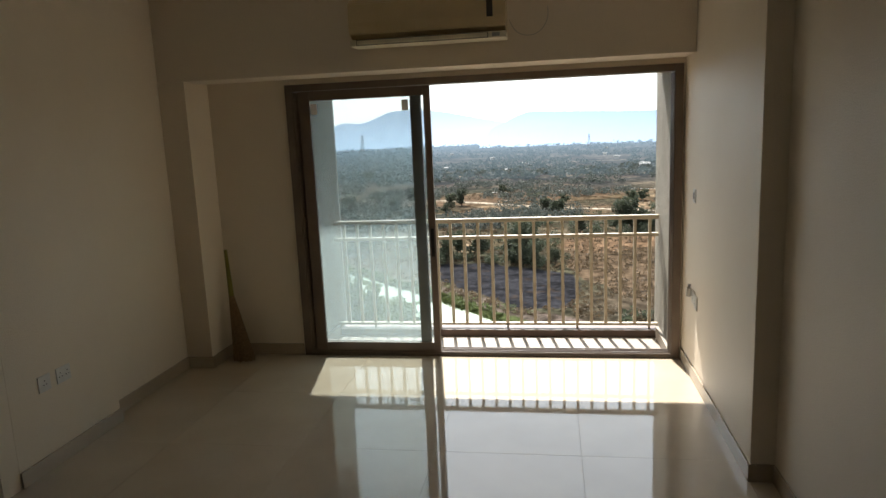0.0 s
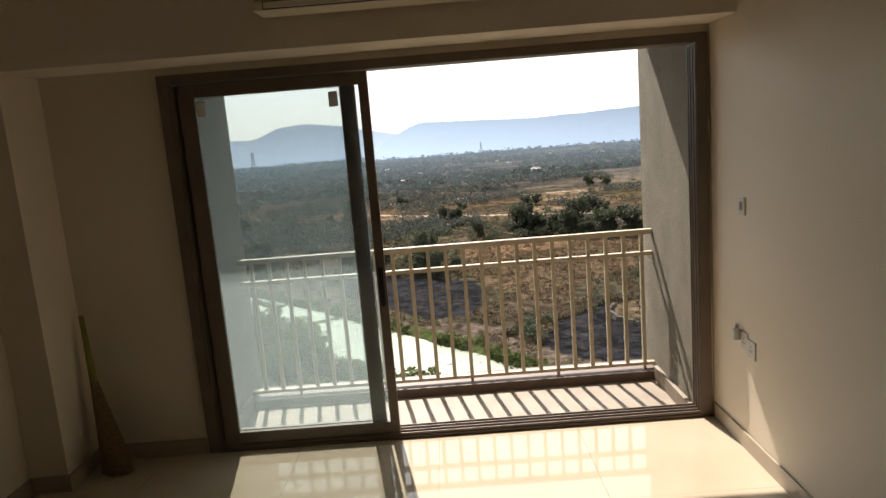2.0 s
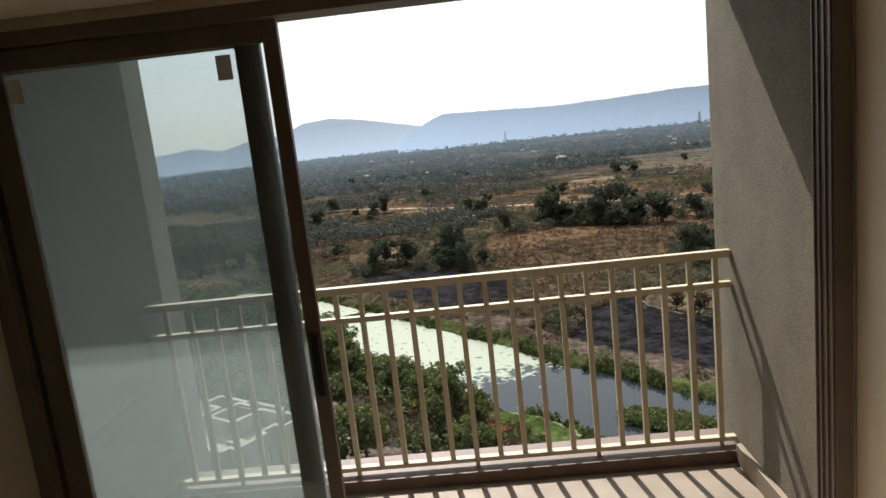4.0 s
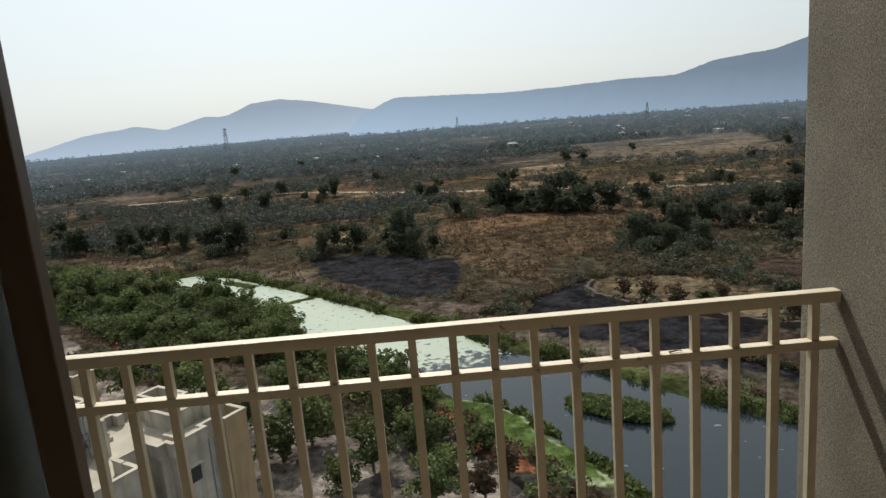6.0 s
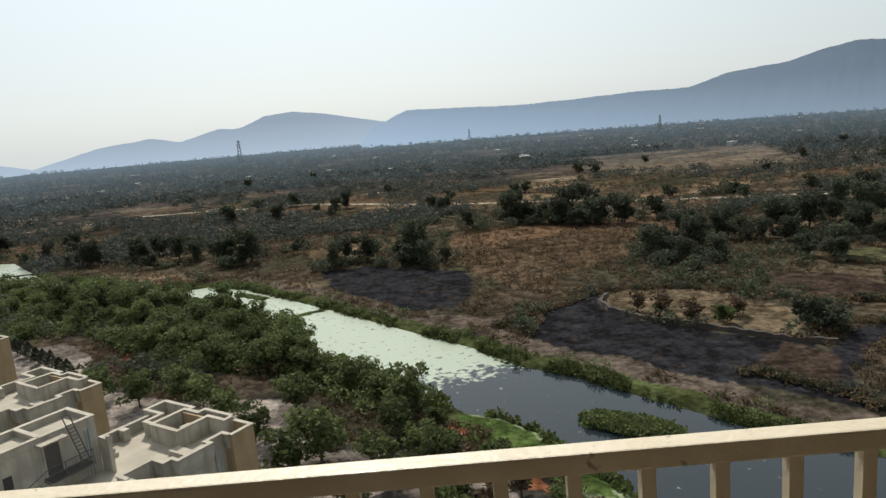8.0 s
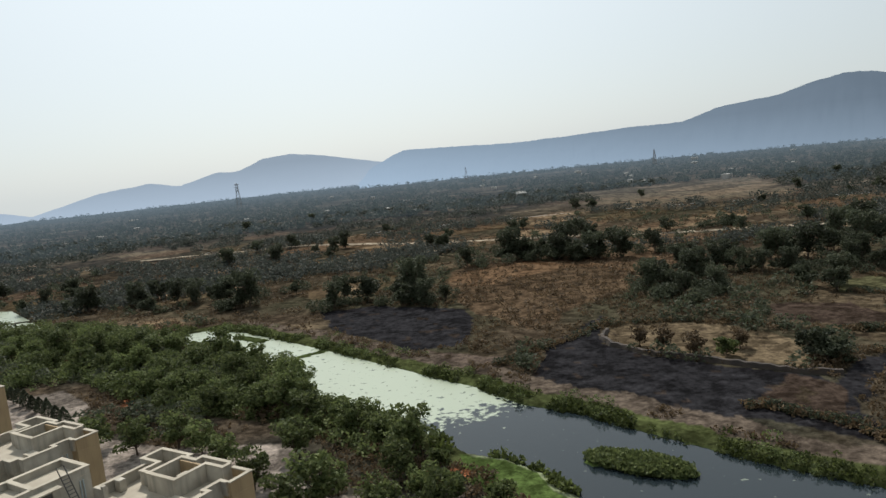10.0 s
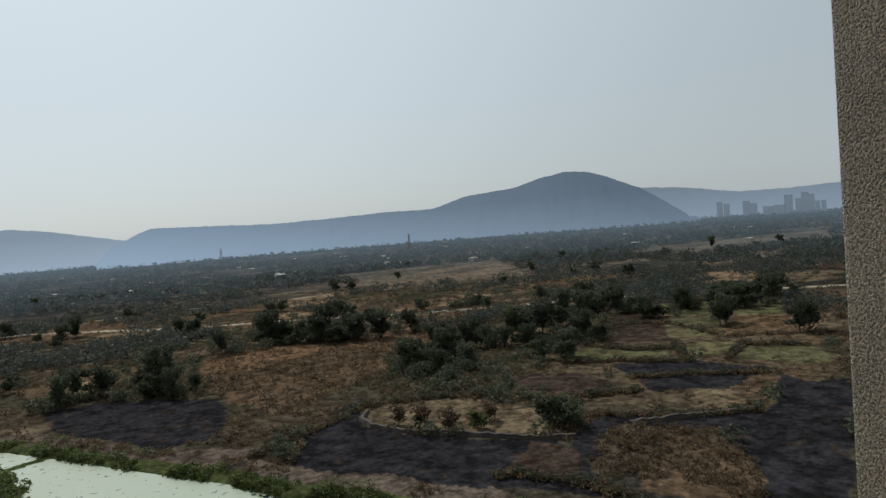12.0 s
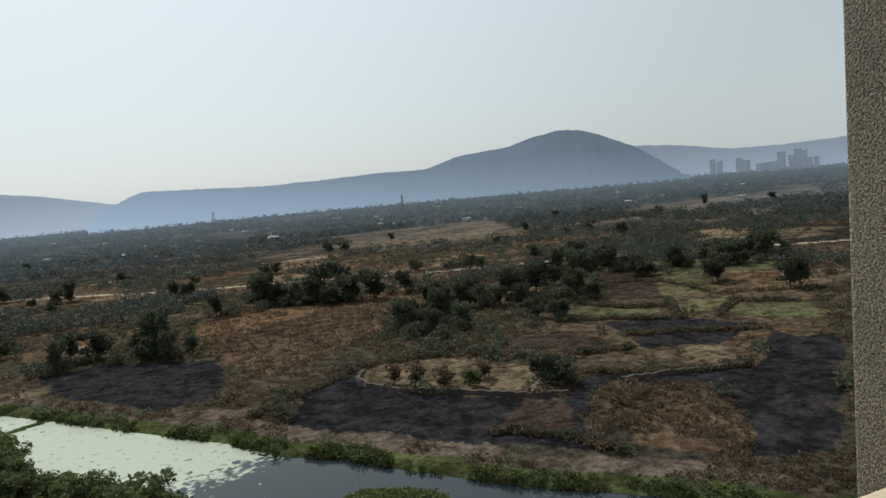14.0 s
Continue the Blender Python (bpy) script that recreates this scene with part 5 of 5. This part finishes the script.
def pylon(x, y, h, label):
    t = thing("lattice_tower", (x, y, GZ), label, "tower")
    bm = bmesh.new()
    w, top = h * 0.10, h * 0.02
    corners = ((-1, -1), (1, -1), (1, 1), (-1, 1))
    for cx, cy in corners:
        tube(bm, (cx * w, cy * w, 0), (cx * top, cy * top, h), 0.35, 0.25, 4)
    n = 7
    for k in range(n):
        f0, f1 = k / n, (k + 1) / n
        a, c = w + (top - w) * f0, w + (top - w) * f1
        for i in range(4):
            p, q = corners[i], corners[(i + 1) % 4]
            tube(bm, (p[0] * a, p[1] * a, h * f0), (q[0] * c, q[1] * c, h * f1), 0.16, 0.16, 4)
    part("lattice", bm, M_STEEL, t)
    if h > 35:
        for f in (0.72, 0.84, 0.95):
            bm = bmesh.new()
            tube(bm, (-h * 0.10, 0, h * f), (h * 0.10, 0, h * f), 0.35, 0.35, 4)
            part("cross_arm", bm, M_STEEL, t)


pylon(-305, 1080, 37, "grey lattice transmission tower on the far plain")
pylon(330, 1000, 24, "grey lattice transmission tower beyond the fields")
pylon(60, 1150, 24, "grey lattice mast standing over distant woods")

# far settlements
M_FARB = mat("far_render", (0.40, 0.39, 0.37), (0.26, 0.26, 0.25), 0.05, 0.8)
M_FART = mat("hazy_tower", (0.16, 0.18, 0.20), (0.14, 0.16, 0.18), 0.05, 0.8)
# towers glow blue grey: haze painted on them as emission
for mm, gg in ((M_FART, (0.135, 0.170, 0.212)),):
    mm.node_tree.nodes["Principled BSDF"].inputs["Emission Color"].default_value = (*gg, 1)
    mm.node_tree.nodes["Principled BSDF"].inputs["Emission Strength"].default_value = 1.0


def house(x, y, w, d, h, rz, mt, label, floors=1):
    t = thing("far_house" if h < 12 else "far_tower", (x, y, GZ), label, "building", "far settlement", rz)
    boxes("wall", mt, t, (-w / 2, w / 2, -d / 2, d / 2, 0, h))
    boxes("roof", M_FARB if h < 12 else mt, t, (-w / 2 - 0.4, w / 2 + 0.4, -d / 2 - 0.4, d / 2 + 0.4, h + 0.001, h + 0.5))
    if h < 12:
        return
    bm = bmesh.new()
    for k in range(floors):
        z = (k + 0.35) * h / floors
        for i in range(3):
            xx = -w / 2 + (i + 0.5) * w / 3
            box(bm, xx - w / 12, xx + w / 12, -d / 2 - 0.05, -d / 2 + 0.02, z, z + 0.4 * h / floors)
    tagged(part("window_band", bm, M_FARB, t), kind="stuff")


hr = random.Random(9)
for bearing, h, w in ((43.4, 46, 12), (43.9, 40, 12), (45.3, 44, 14), (45.8, 36, 14), (48.2, 52, 16), (48.9, 40, 14), (49.3, 56, 14), (49.7, 50, 12), (50.1, 30, 9), (50.5, 30, 9), (46.8, 24, 20), (47.6, 26, 24)):
    a = radians(bearing)
    house(1560 * math.sin(a), 1560 * math.cos(a), w, 14, h * 0.72, -bearing, M_FART, "pale hazy high-rise tower at the foot of the hills", 9)
for k in range(34):
    a = radians(hr.uniform(-30, 46))
    r = hr.choice((640, 720, 820, 900, 980, 1100)) * hr.uniform(0.92, 1.08)
    house(r * math.sin(a), r * math.cos(a), hr.uniform(4, 10), hr.uniform(4, 7), hr.uniform(2.4, 3.6), hr.uniform(0, 360), M_FARB, "small pale flat-roofed house among distant trees")

# small things in the room
peb = thing("grit", (-1.72, -3.35, 0.0), "small dark crumb of dirt on the tiled floor", "debris")
boxes("crumb", M_BARK, peb, (-0.008, 0.008, -0.005, 0.005, 0.0005, 0.006), bevel=0.002)
bm = bmesh.new()
pts = [(-1.06 + 0.13 * math.cos(a), -0.3525, 2.50 + 0.14 * math.sin(a)) for a in np.linspace(0.3, -2.9, 15)]
for a, c in zip(pts, pts[1:]):
    tube(bm, a, c, 0.0016, sides=5)
wire = thing("thin_wire", (0, 0, 0), "thin loose wire loop hanging beside the air conditioner", "cable")
part("wire", bm, M_GREY, wire)
leafy = thing("dry_leaf", (-0.52, 1.10, 0.783), "small curled dry leaf lying on the railing", "leaf")
lb = bmesh.new()
tube(lb, (-0.018, -0.004, 0.004), (0.018, 0.004, 0.005), 0.0035, 0.002, 6)
part("blade", lb, M_STRAW, leafy)
boxes("speck", M_STRAW, leafy, (0.0185, 0.024, -0.002, 0.002, 0.003, 0.006))

# floor tiles
TILES = {}
TS = 0.80
for i in range(8):
    for j in range(10):
        x0, x1 = max(-5.59, XR - 0.001 - (i + 1) * TS), XR - 0.001 - i * TS
        y1, y0 = -j * TS - 0.0215, max(BACK + 0.001, -(j + 1) * TS - 0.0215)
        if x1 - x0 < 0.05 or y1 - y0 < 0.05:
            continue
        key = (round(x1 - x0, 3), round(y1 - y0, 3))
        if key not in TILES:
            bm = bmesh.new()
            w, h = key[0] / 2 - 0.0006, key[1] / 2 - 0.0006
            box(bm, -w, w, -h, h, -0.0035, 0.0, bevel=0.0006)
            TILES[key] = bpy.data.meshes.new("floor_tile")
            bm.to_mesh(TILES[key])
            bm.free()
            TILES[key].materials.append(M_TILE)
        o = new("floor_tile", TILES[key])
        o.parent = FLOOR
        o.location = ((x0 + x1) / 2, (y0 + y1) / 2, 0.0)
o = boxes("floor_tile", M_TILE, FLOOR, (XR + 0.001, 0.129, BACK + 0.001, -1.824, -0.0035, 0.0))
o = boxes("floor_tile", M_TILE, FLOOR, (-5.59, XR, -0.0195, 0.119, -0.0039, -0.0032))
